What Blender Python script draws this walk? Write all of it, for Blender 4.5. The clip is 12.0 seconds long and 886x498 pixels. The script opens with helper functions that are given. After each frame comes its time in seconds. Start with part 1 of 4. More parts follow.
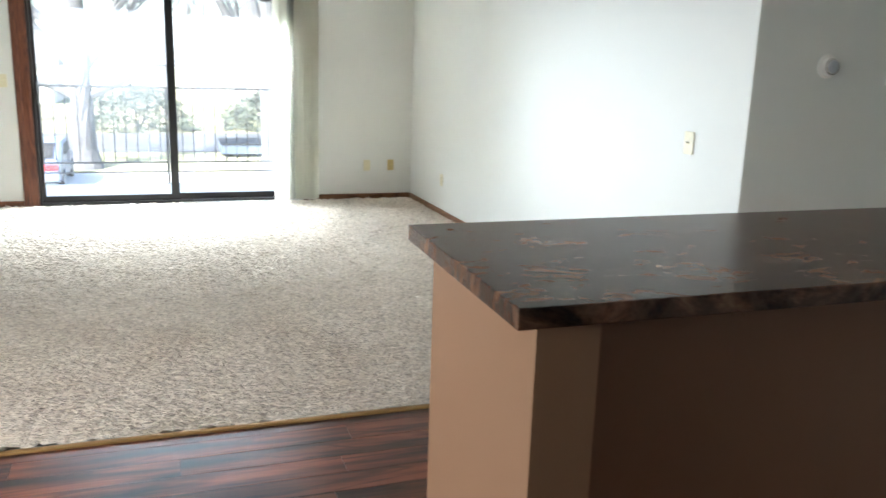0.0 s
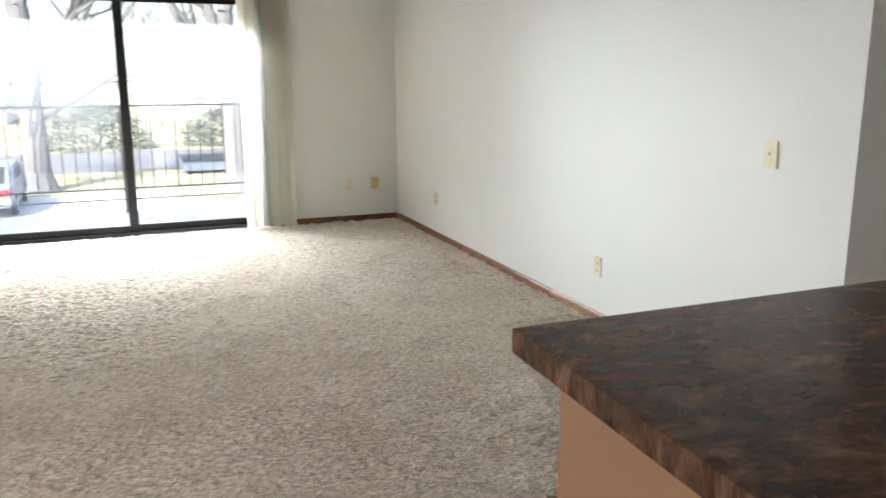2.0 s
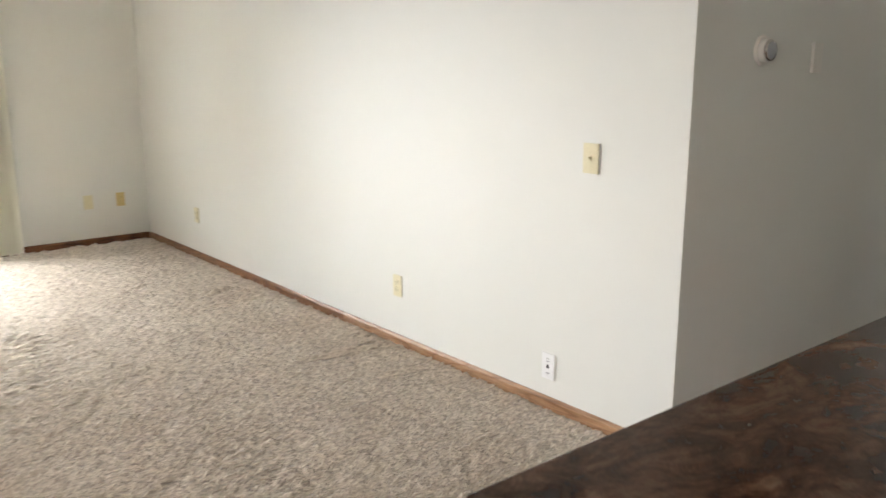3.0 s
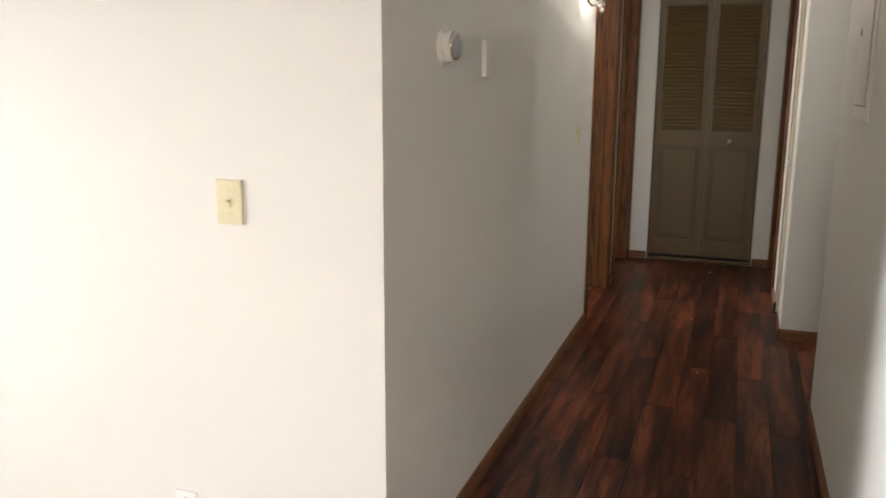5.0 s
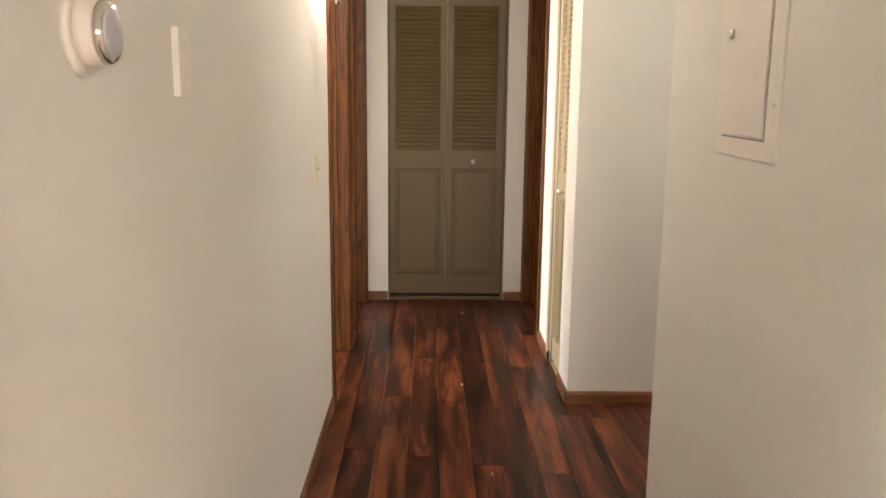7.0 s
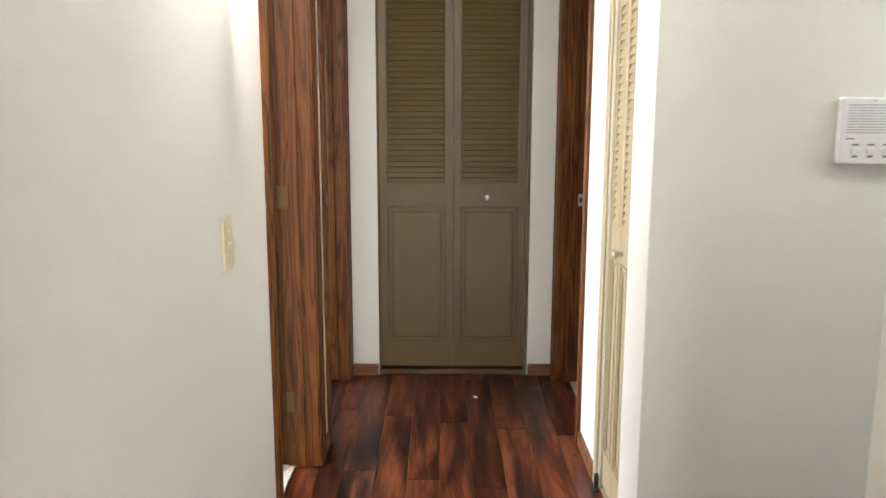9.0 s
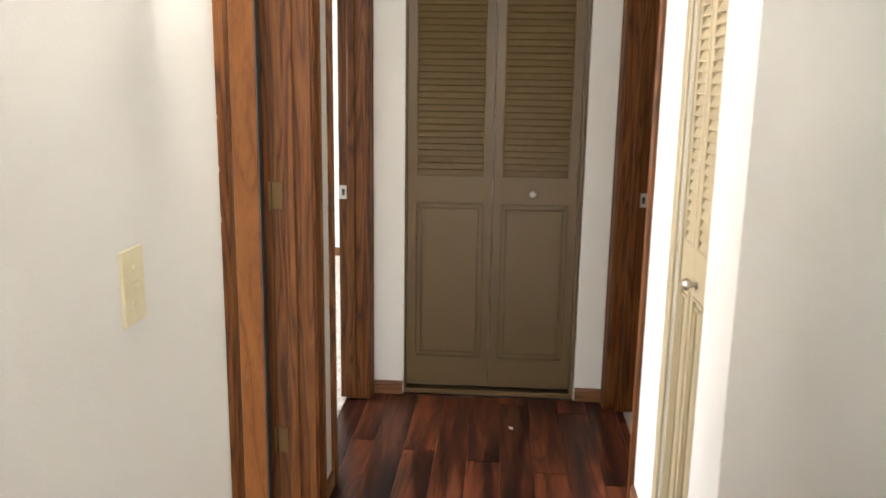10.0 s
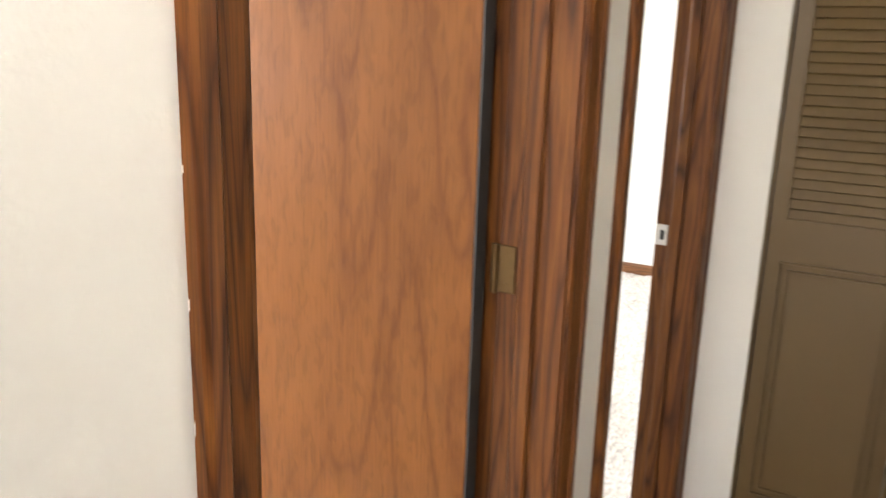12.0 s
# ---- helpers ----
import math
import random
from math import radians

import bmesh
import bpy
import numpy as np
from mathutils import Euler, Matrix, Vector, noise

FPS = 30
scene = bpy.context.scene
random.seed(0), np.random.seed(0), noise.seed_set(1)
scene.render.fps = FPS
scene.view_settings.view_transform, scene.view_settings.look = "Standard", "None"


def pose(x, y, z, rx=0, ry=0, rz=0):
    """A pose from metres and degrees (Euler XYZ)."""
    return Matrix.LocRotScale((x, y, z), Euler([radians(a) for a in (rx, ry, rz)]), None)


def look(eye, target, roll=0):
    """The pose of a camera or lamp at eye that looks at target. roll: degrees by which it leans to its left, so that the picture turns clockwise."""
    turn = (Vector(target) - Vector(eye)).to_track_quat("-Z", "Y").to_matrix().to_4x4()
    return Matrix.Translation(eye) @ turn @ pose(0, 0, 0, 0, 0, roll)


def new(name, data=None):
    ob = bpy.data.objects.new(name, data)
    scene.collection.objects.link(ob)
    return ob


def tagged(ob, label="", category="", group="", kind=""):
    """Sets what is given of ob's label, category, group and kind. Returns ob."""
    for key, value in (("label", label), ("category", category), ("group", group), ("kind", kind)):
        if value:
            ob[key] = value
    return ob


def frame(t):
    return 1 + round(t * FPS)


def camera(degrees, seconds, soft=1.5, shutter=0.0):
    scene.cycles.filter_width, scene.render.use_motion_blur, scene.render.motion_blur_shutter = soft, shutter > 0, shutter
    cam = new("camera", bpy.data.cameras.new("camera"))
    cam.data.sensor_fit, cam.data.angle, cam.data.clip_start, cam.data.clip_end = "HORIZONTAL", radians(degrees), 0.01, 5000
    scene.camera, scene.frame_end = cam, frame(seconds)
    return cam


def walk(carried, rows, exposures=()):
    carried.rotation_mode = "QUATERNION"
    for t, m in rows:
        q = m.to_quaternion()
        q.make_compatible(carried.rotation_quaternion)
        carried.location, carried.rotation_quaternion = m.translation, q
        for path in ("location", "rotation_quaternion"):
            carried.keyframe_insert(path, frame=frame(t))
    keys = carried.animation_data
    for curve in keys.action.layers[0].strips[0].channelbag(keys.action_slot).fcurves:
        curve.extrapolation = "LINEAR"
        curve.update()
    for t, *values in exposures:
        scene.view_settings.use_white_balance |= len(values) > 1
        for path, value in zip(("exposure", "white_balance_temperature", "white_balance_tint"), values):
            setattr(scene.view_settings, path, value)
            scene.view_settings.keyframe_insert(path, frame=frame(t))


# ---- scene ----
cam = camera(57.0, 12.0, shutter=0.35)
PATH = [
    (0, (-0.197, -0.734, 1.455), (0.45, 1.105, 1.009), 1.8),
    (0.5, (-0.221, -0.571, 1.444), (0.299, 1.311, 1.01), 1.2),
    (1, (-0.252, -0.361, 1.445), (0.252, 1.528, 1.028), 0.0),
    (1.5, (-0.21, -0.105, 1.442), (0.351, 1.769, 1.028), 0.1),
    (2, (-0.146, 0.176, 1.439), (0.576, 1.991, 1.008), -0.1),
    (2.5, (-0.116, 0.488, 1.442), (0.874, 2.171, 1.007), -0.7),
    (2.7, (-0.093, 0.604, 1.436), (1.007, 2.218, 1.004), -0.4),
    (4.3, (0.332, 1.365, 1.404), (2.004, 2.366, 0.951), 0.5),
    (4.5, (0.401, 1.445, 1.4), (2.141, 2.324, 0.954), 0.8),
    (5, (0.613, 1.613, 1.399), (2.456, 2.276, 0.993), 0.3),
    (5.5, (0.824, 1.781, 1.401), (2.741, 2.201, 1.016), -0.5),
    (6, (1.08, 1.931, 1.397), (3.035, 2.032, 0.988), -0.5),
    (6.5, (1.416, 1.942, 1.402), (3.369, 1.92, 0.972), 0.7),
    (7, (1.742, 1.964, 1.425), (3.704, 1.931, 1.042), 0.6),
    (7.2, (1.884, 1.983, 1.434), (3.851, 1.945, 1.075), 0.2),
    (8.8, (2.913, 1.917, 1.411), (4.885, 1.903, 1.08), 0.3),
    (9, (3.02, 1.912, 1.44), (4.988, 1.91, 1.085), 0.1),
    (9.5, (3.338, 1.881, 1.432), (5.3, 1.904, 1.043), 0.5),
    (10, (3.621, 1.82, 1.453), (5.573, 1.957, 1.041), 0.9),
    (10.5, (3.939, 1.836, 1.442), (5.876, 2.095, 1.016), 0.2),
    (11, (4.22, 1.817, 1.447), (6.117, 2.267, 1.001), 0.2),
    (11.5, (4.54, 1.822, 1.456), (6.343, 2.55, 0.987), 1.4),
    (12, (4.83, 1.933, 1.462), (6.52, 2.885, 0.977), 1.8),
]
walk(cam, [(t, look(eye, target, roll)) for t, eye, target, roll in PATH],
     exposures=[(0.0, 2.45, 5800, 5), (0.8, 2.15, 5800, 6), (1.5, 2.08, 6000, 8), (2.3, 2.08, 6300, 10), (2.7, 2.2, 6500, 11), (4.5, 2.6, 6650, 14), (5.5, 2.68, 6950, 17), (6.0, 2.95, 7000, 17), (7.2, 3.6, 7900, 22), (8.8, 3.8, 6550, 15), (11.0, 3.85, 6900, 17), (12.0, 3.95, 6800, 17)])

# ---------------- world, sun, lamps ----------------
world = bpy.data.worlds.new("sky")
scene.world = world
world.use_nodes = True
_wn = world.node_tree
_sky = _wn.nodes.new("ShaderNodeTexSky")
_sky.sky_type = "NISHITA"
_sky.sun_disc = False
_sky.sun_elevation = radians(38)
_sky.sun_rotation = radians(235)
_sky.air_density = 1.0
_sky.dust_density = 3.0
_wn.links.new(_sky.outputs["Color"], _wn.nodes["Background"].inputs["Color"])
_wn.nodes["Background"].inputs["Strength"].default_value = 0.15

sun = new("sun", bpy.data.lights.new("sun", "SUN"))
sun.data.energy = 4.5
sun.data.angle = radians(6)
sun.data.color = (1.0, 0.95, 0.88)
# light comes from behind the building, over the flat roof
sun.matrix_world = look((-20, -26, 26), (0, 0, 0))


def lamp(name, place, watts, colour, radius):
    ob = new(name, bpy.data.lights.new(name, "POINT"))
    ob.data.energy, ob.data.color, ob.data.shadow_soft_size = watts, colour, radius
    ob.location = place
    return ob


def window_lamp(name, place, width, height, watts, colour, turn, tilt=90, spread=180):
    """The sky's light in a window's opening; turn: degrees from -y towards +x; tilt: 90 shines level, 0 straight down."""
    ob = new(name, bpy.data.lights.new(name, "AREA"))
    ob.data.shape, ob.data.size, ob.data.size_y = "RECTANGLE", width, height
    ob.data.energy, ob.data.color, ob.data.spread = watts, colour, radians(spread)
    ob.matrix_world = pose(*place, tilt, 0, 180 + turn)
    return ob


DAY = (0.93, 0.97, 1.0)
window_lamp("patio_sky_light", (0.0, 7.735, 1.05), 0.6, 1.9, 1.95, DAY, 21, 87, 40)
window_lamp("patio_sky_light", (0.6, 7.735, 1.05), 0.6, 1.9, 1.95, DAY, 21, 87, 40)
window_lamp("patio_sky_light", (0.0, 7.735, 1.05), 0.5, 1.9, 5, DAY, -68, 90, 100)
window_lamp("patio_sky_light", (-0.05, 7.95, 1.75), 2.2, 0.4, 23, DAY, 0, 28, 102)
window_lamp("dining_sky_light", (-3.22, 0.8, 1.47), 2.1, 1.1, 8.2, (0.97, 0.98, 1.0), 90, 64, 112)
window_lamp("bedroom_sky_light", (8.2, 6.10, 1.37), 1.9, 1.3, 13, DAY, 0, 52)
window_lamp("side_room_sky_light", (5.1, 6.10, 1.42), 1.7, 1.2, 18, (0.97, 0.98, 1.0), 0)
lamp("sconce_light", (4.925, 2.28, 2.02), 1.9, (1.0, 0.94, 0.86), 0.05)
lamp("entry_light", (4.70, -0.45, 2.30), 2.7, (0.94, 0.98, 1.0), 0.13)
lamp("bathroom_light", (8.0, 0.2, 2.2), 1.7, (1.0, 0.9, 0.78), 0.08)


# ---------------- materials ----------------
def material(name):
    m = bpy.data.materials.new(name)
    m.use_nodes = True
    return m, m.node_tree, m.node_tree.nodes["Principled BSDF"]


def node(nt, kind, **values):
    n = nt.nodes.new(kind)
    for k, v in values.items():
        n.inputs[k].default_value = v
    return n


def coords(nt, scale, generated="Object"):
    tc = nt.nodes.new("ShaderNodeTexCoord")
    mp = nt.nodes.new("ShaderNodeMapping")
    mp.inputs["Scale"].default_value = scale
    nt.links.new(tc.outputs[generated], mp.inputs["Vector"])
    return mp.outputs["Vector"]


def ramp(nt, fac, stops):
    r = nt.nodes.new("ShaderNodeValToRGB")
    while len(r.color_ramp.elements) < len(stops):
        r.color_ramp.elements.new(0.5)
    for e, (p, c) in zip(r.color_ramp.elements, stops):
        e.position, e.color = p, (*c, 1)
    nt.links.new(fac, r.inputs["Fac"])
    return r.outputs["Color"]


def mix(nt, fac, a, b, how="MIX"):
    m = nt.nodes.new("ShaderNodeMix")
    m.data_type, m.blend_type = "RGBA", how
    for socket, v in ((m.inputs["Factor"], fac), (m.inputs["A"], a), (m.inputs["B"], b)):
        if hasattr(v, "is_linked"):
            nt.links.new(v, socket)
        else:
            socket.default_value = (*v, 1) if isinstance(v, tuple) else v
    return m.outputs["Result"]


def noise_tex(nt, vec, scale, detail=4.0, rough=0.5, distort=0.0):
    n = node(nt, "ShaderNodeTexNoise", Scale=scale, Detail=detail, Roughness=rough, Distortion=distort)
    nt.links.new(vec, n.inputs["Vector"])
    return n.outputs["Fac"]


def bump(nt, bsdf, height, strength, distance):
    b = node(nt, "ShaderNodeBump", Strength=strength, Distance=distance)
    nt.links.new(height, b.inputs["Height"])
    nt.links.new(b.outputs["Normal"], bsdf.inputs["Normal"])
    return b


def painted(name, colour, rough=0.6, tooth=90.0, strength=0.25, dist=0.002, dirt=0.06):
    m, nt, b = material(name)
    v = coords(nt, (1, 1, 1))
    big = noise_tex(nt, v, 1.3, 3)
    fine = noise_tex(nt, v, tooth, 3)
    dark = tuple(c * (1 - dirt * 2.2) for c in colour)
    nt.links.new(mix(nt, big, dark, colour), b.inputs["Base Color"])
    b.inputs["Roughness"].default_value = rough
    bump(nt, b, fine, strength, dist)
    return m


def plain(name, colour, rough=0.5, metal=0.0, emit=0.0):
    m, nt, b = material(name)
    v = coords(nt, (1, 1, 1))
    f = noise_tex(nt, v, 60, 3)
    nt.links.new(mix(nt, f, tuple(c * 0.85 for c in colour), colour), b.inputs["Base Color"])
    b.inputs["Roughness"].default_value = rough
    b.inputs["Metallic"].default_value = metal
    if emit:
        b.inputs["Emission Color"].default_value = (*colour, 1)
        b.inputs["Emission Strength"].default_value = emit
    return m


def wood(name, dark, mid, light, along, rough=0.4, ring=7.0, grain=1.0, random_tone=0.0, gloss=0.4, flecks=0.0, bands=15.0, draw=0.09, knee=0.22):
    """Stained timber; along: the axis of the grain (0, 1, 2)."""
    m, nt, b = material(name)
    s = [1.0, 1.0, 1.0]
    s[along] = draw
    v = coords(nt, tuple(s))
    info = nt.nodes.new("ShaderNodeObjectInfo")
    shift = nt.nodes.new("ShaderNodeVectorMath")
    shift.operation = "MULTIPLY_ADD"
    comb = nt.nodes.new("ShaderNodeCombineXYZ")
    for k in range(3):
        nt.links.new(info.outputs["Random"], comb.inputs[k])
    nt.links.new(comb.outputs["Vector"], shift.inputs[0])
    shift.inputs[1].default_value = (7.3, 4.1, 5.7)
    nt.links.new(v, shift.inputs[2])
    v = shift.outputs["Vector"]
    field = noise_tex(nt, v, ring, 2, 0.4, 0.3)
    rings = node(nt, "ShaderNodeMath")
    rings.operation = "MULTIPLY"
    rings.inputs[1].default_value = bands
    nt.links.new(field, rings.inputs[0])
    frac = node(nt, "ShaderNodeMath")
    frac.operation = "PINGPONG"
    frac.inputs[1].default_value = 0.5
    nt.links.new(rings.outputs[0], frac.inputs[0])
    double = node(nt, "ShaderNodeMath")
    double.operation = "MULTIPLY"
    double.inputs[1].default_value = 2.0
    nt.links.new(frac.outputs[0], double.inputs[0])
    base = ramp(nt, double.outputs[0], [(0.0, dark), (knee, mid), (1.0, light)])
    s2 = [260.0, 260.0, 260.0]
    s2[along] = 9.0
    pores = noise_tex(nt, coords(nt, tuple(s2)), 1.0, 3, 0.6)
    pr = ramp(nt, pores, [(0.38, tuple(1 - 0.45 * grain for _ in range(3))), (0.58, (1, 1, 1))])
    col = mix(nt, 0.75, base, pr, "MULTIPLY")
    broad = noise_tex(nt, v, 2.2, 2)
    col = mix(nt, 0.35, col, ramp(nt, broad, [(0.3, (0.7, 0.7, 0.7)), (0.7, (1.15, 1.1, 1.05))]), "MULTIPLY")
    if flecks:
        s3 = [58.0, 58.0, 58.0]
        s3[along] = 17.0
        spots = noise_tex(nt, coords(nt, tuple(s3)), 1.0, 2, 0.5, 0.6)
        col = mix(nt, flecks, col, ramp(nt, spots, [(0.36, (0.45, 0.40, 0.36)), (0.52, (1.05, 1.05, 1.05))]), "MULTIPLY")
    if random_tone:
        tone = ramp(nt, info.outputs["Random"], [(0.0, (1 - random_tone, 1 - random_tone, 1 - random_tone)), (0.55, (1, 1, 1)), (1.0, (1 + random_tone * 0.9, 1 + random_tone * 0.6, 1 + random_tone * 0.45))])
        col = mix(nt, 1.0, col, tone, "MULTIPLY")
    nt.links.new(col, b.inputs["Base Color"])
    b.inputs["Roughness"].default_value = rough
    b.inputs["Specular IOR Level"].default_value = gloss
    bump(nt, b, pores, 0.15, 0.0015)
    return m


WALL = painted("wall_paint", (0.68, 0.678, 0.635), 0.62, 140, 0.22, 0.002, 0.02)
CEIL = painted("ceiling_paint", (0.80, 0.79, 0.76), 0.9, 60, 0.6, 0.006, 0.02)
TAN = painted("tan_paint", (0.30, 0.158, 0.080), 0.6, 140, 0.2, 0.002, 0.03)
TAUPE = painted("taupe_enamel", (0.112, 0.071, 0.0235), 0.45, 220, 0.1, 0.001, 0.04)
CREAM = painted("cream_enamel", (0.37, 0.31, 0.19), 0.42, 220, 0.1, 0.001, 0.04)
PANELPAINT = painted("panel_paint", (0.72, 0.69, 0.64), 0.45, 160, 0.1, 0.001, 0.02)
OAK = wood("stained_oak", (0.058, 0.017, 0.004), (0.118, 0.039, 0.0085), (0.175, 0.063, 0.0130), 2, 0.42, 14, gloss=0.25, bands=11.0, draw=0.065, knee=0.30)
OAK_X = wood("stained_oak_x", (0.085, 0.030, 0.010), (0.165, 0.066, 0.024), (0.215, 0.092, 0.035), 0, 0.42, 9)
OAK_LIVING = wood("honey_oak", (0.12, 0.044, 0.014), (0.225, 0.095, 0.036), (0.285, 0.13, 0.050), 1, 0.42, 9)
PALE_OAK = wood("paler_oak", (0.24, 0.115, 0.05), (0.36, 0.195, 0.098), (0.43, 0.25, 0.135), 1, 0.45, 9)
OAK_Y = wood("stained_oak_y", (0.085, 0.030, 0.010), (0.165, 0.066, 0.024), (0.215, 0.092, 0.035), 1, 0.42, 9)
VENEER = wood("birch_veneer", (0.140, 0.048, 0.0098), (0.170, 0.060, 0.0124), (0.198, 0.073, 0.0155), 2, 0.40, 5.0, 0.35, gloss=0.2, flecks=0.27, bands=6.0, draw=0.22, knee=0.24)
# brown darkened to hold the shade under the countertop
SHADEBROWN = painted("shaded_panel_brown", (0.20, 0.092, 0.040), 0.6, 120, 0.15, 0.002, 0.06)
CABINET = wood("dark_cabinet", (0.03, 0.011, 0.006), (0.055, 0.02, 0.01), (0.075, 0.03, 0.014), 2, 0.5, 6)
BROWNTRIM = wood("brown_casing", (0.06, 0.018, 0.008), (0.12, 0.038, 0.015), (0.17, 0.055, 0.022), 2, 0.5, 9)
BLACK = plain("black_aluminium", (0.012, 0.011, 0.011), 0.4, 0.3)
TRACKGREY = plain("track_metal", (0.5, 0.5, 0.5), 0.35, 0.8)
IVORY = plain("ivory_plastic", (0.70, 0.64, 0.43), 0.35)
YELLOWED = plain("yellowed_plastic", (0.60, 0.46, 0.20), 0.4)
WHITEPL = plain("white_plastic", (0.82, 0.82, 0.82), 0.32)
GREYPL = plain("grey_marking", (0.20, 0.21, 0.23), 0.5)
GRILLE = plain("grille_shadow", (0.42, 0.43, 0.46), 0.6)
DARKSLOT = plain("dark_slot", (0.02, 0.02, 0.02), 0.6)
BRASS = plain("worn_brass", (0.15, 0.095, 0.042), 0.5, 0.9)
STRIPBRASS = plain("brass_strip", (0.36, 0.21, 0.075), 0.40, 0.7)
CHROME = plain("chrome", (0.75, 0.73, 0.70), 0.14, 1.0)
STEEL = plain("nickel_plate", (0.62, 0.60, 0.57), 0.3, 1.0)
VANE = painted("blind_vane", (0.85, 0.83, 0.72), 0.55, 200, 0.2, 0.001, 0.03)
_nt = VANE.node_tree
_tr = node(_nt, "ShaderNodeBsdfTranslucent", Color=(0.8, 0.78, 0.68, 1))
_mx = node(_nt, "ShaderNodeMixShader", Fac=0.4)
_nt.links.new(_nt.nodes["Principled BSDF"].outputs[0], _mx.inputs[1])
_nt.links.new(_tr.outputs[0], _mx.inputs[2])
_nt.links.new(_mx.outputs[0], _nt.nodes["Material Output"].inputs["Surface"])
CONCRETE = painted("concrete", (0.58, 0.57, 0.54), 0.85, 40, 0.4, 0.004, 0.08)
RAILMETAL = plain("rail_metal", (0.10, 0.09, 0.08), 0.5, 0.4)
BARK = painted("bark", (0.13, 0.126, 0.126), 0.9, 14, 0.9, 0.05, 0.2)
GREYBARK = painted("grey_bark", (0.15, 0.147, 0.148), 0.9, 14, 0.9, 0.05, 0.2)
HEDGE = painted("hedge_leaf", (0.14, 0.155, 0.115), 0.8, 9, 0.2, 0.01, 0.2)
ASPHALT = painted("asphalt", (0.11, 0.11, 0.11), 0.9, 20, 0.4, 0.01, 0.1)
BLUE = plain("blue_paint", (0.13, 0.16, 0.22), 0.35)
CARBLUE = plain("blue_car_paint", (0.16, 0.19, 0.26), 0.25)
TAILRED = plain("tail_light_red", (0.5, 0.02, 0.03), 0.25)
RUBBER = plain("rubber", (0.02, 0.02, 0.02), 0.8)
SIDING = painted("pale_siding", (0.55, 0.52, 0.46), 0.8, 5, 0.2, 0.01, 0.06)
ROOFING = painted("roof_shingle", (0.12, 0.11, 0.10), 0.9, 10, 0.4, 0.01, 0.1)
TILE = painted("pale_tile", (0.60, 0.56, 0.50), 0.35, 12, 0.15, 0.002, 0.06)
PAPER = plain("paper_scrap", (0.8, 0.78, 0.72), 0.8)


def plank_material():
    """Printed reddish plank: soft light and dark fields along the board, wandering dark lines, fine grain."""
    m, nt, b = material("vinyl_plank")
    info = nt.nodes.new("ShaderNodeObjectInfo")
    comb = nt.nodes.new("ShaderNodeCombineXYZ")
    for k in range(3):
        nt.links.new(info.outputs["Random"], comb.inputs[k])

    def shifted(scale, step):
        add = nt.nodes.new("ShaderNodeVectorMath")
        add.operation = "MULTIPLY_ADD"
        nt.links.new(comb.outputs["Vector"], add.inputs[0])
        add.inputs[1].default_value = step
        nt.links.new(coords(nt, scale), add.inputs[2])
        return add.outputs["Vector"]

    field = noise_tex(nt, shifted((1.7, 15.0, 1.0), (31.0, 17.0, 9.0)), 1.0, 3, 0.55, 0.35)
    c = ramp(nt, field, [(0.34, (0.021, 0.0075, 0.0050)), (0.47, (0.082, 0.0235, 0.0115)), (0.58, (0.176, 0.051, 0.0225)), (0.74, (0.245, 0.083, 0.037))])
    line = noise_tex(nt, shifted((1.3, 9.0, 1.0), (13.0, 41.0, 5.0)), 1.0, 2, 0.5, 0.9)
    c = mix(nt, 0.8, c, ramp(nt, line, [(0.455, (1, 1, 1)), (0.495, (0.42, 0.36, 0.34)), (0.505, (0.42, 0.36, 0.34)), (0.545, (1, 1, 1))]), "MULTIPLY")
    grain = noise_tex(nt, shifted((7.0, 210.0, 1.0), (7.0, 3.0, 11.0)), 1.0, 3, 0.6)
    c = mix(nt, 0.55, c, ramp(nt, grain, [(0.36, (0.62, 0.58, 0.56)), (0.62, (1.1, 1.08, 1.06))]), "MULTIPLY")
    tone = ramp(nt, info.outputs["Random"], [(0.0, (0.58, 0.58, 0.60)), (0.35, (0.84, 0.82, 0.81)), (0.7, (1.02, 1.0, 0.98)), (1.0, (1.24, 1.18, 1.14))])
    nt.links.new(mix(nt, 1.0, c, tone, "MULTIPLY"), b.inputs["Base Color"])
    b.inputs["Roughness"].default_value = 0.33
    b.inputs["Specular IOR Level"].default_value = 0.24
    bump(nt, b, grain, 0.12, 0.001)
    return m


PLANK = plank_material()


def grass_material():
    m, nt, b = material("winter_lawn")
    v = coords(nt, (1, 1, 1))
    a = noise_tex(nt, v, 0.25, 4)
    c = ramp(nt, a, [(0.35, (0.17, 0.17, 0.075)), (0.6, (0.30, 0.27, 0.15))])
    nt.links.new(c, b.inputs["Base Color"])
    b.inputs["Roughness"].default_value = 0.95
    bump(nt, b, noise_tex(nt, v, 8, 4), 0.6, 0.05)
    return m


LAWN = grass_material()


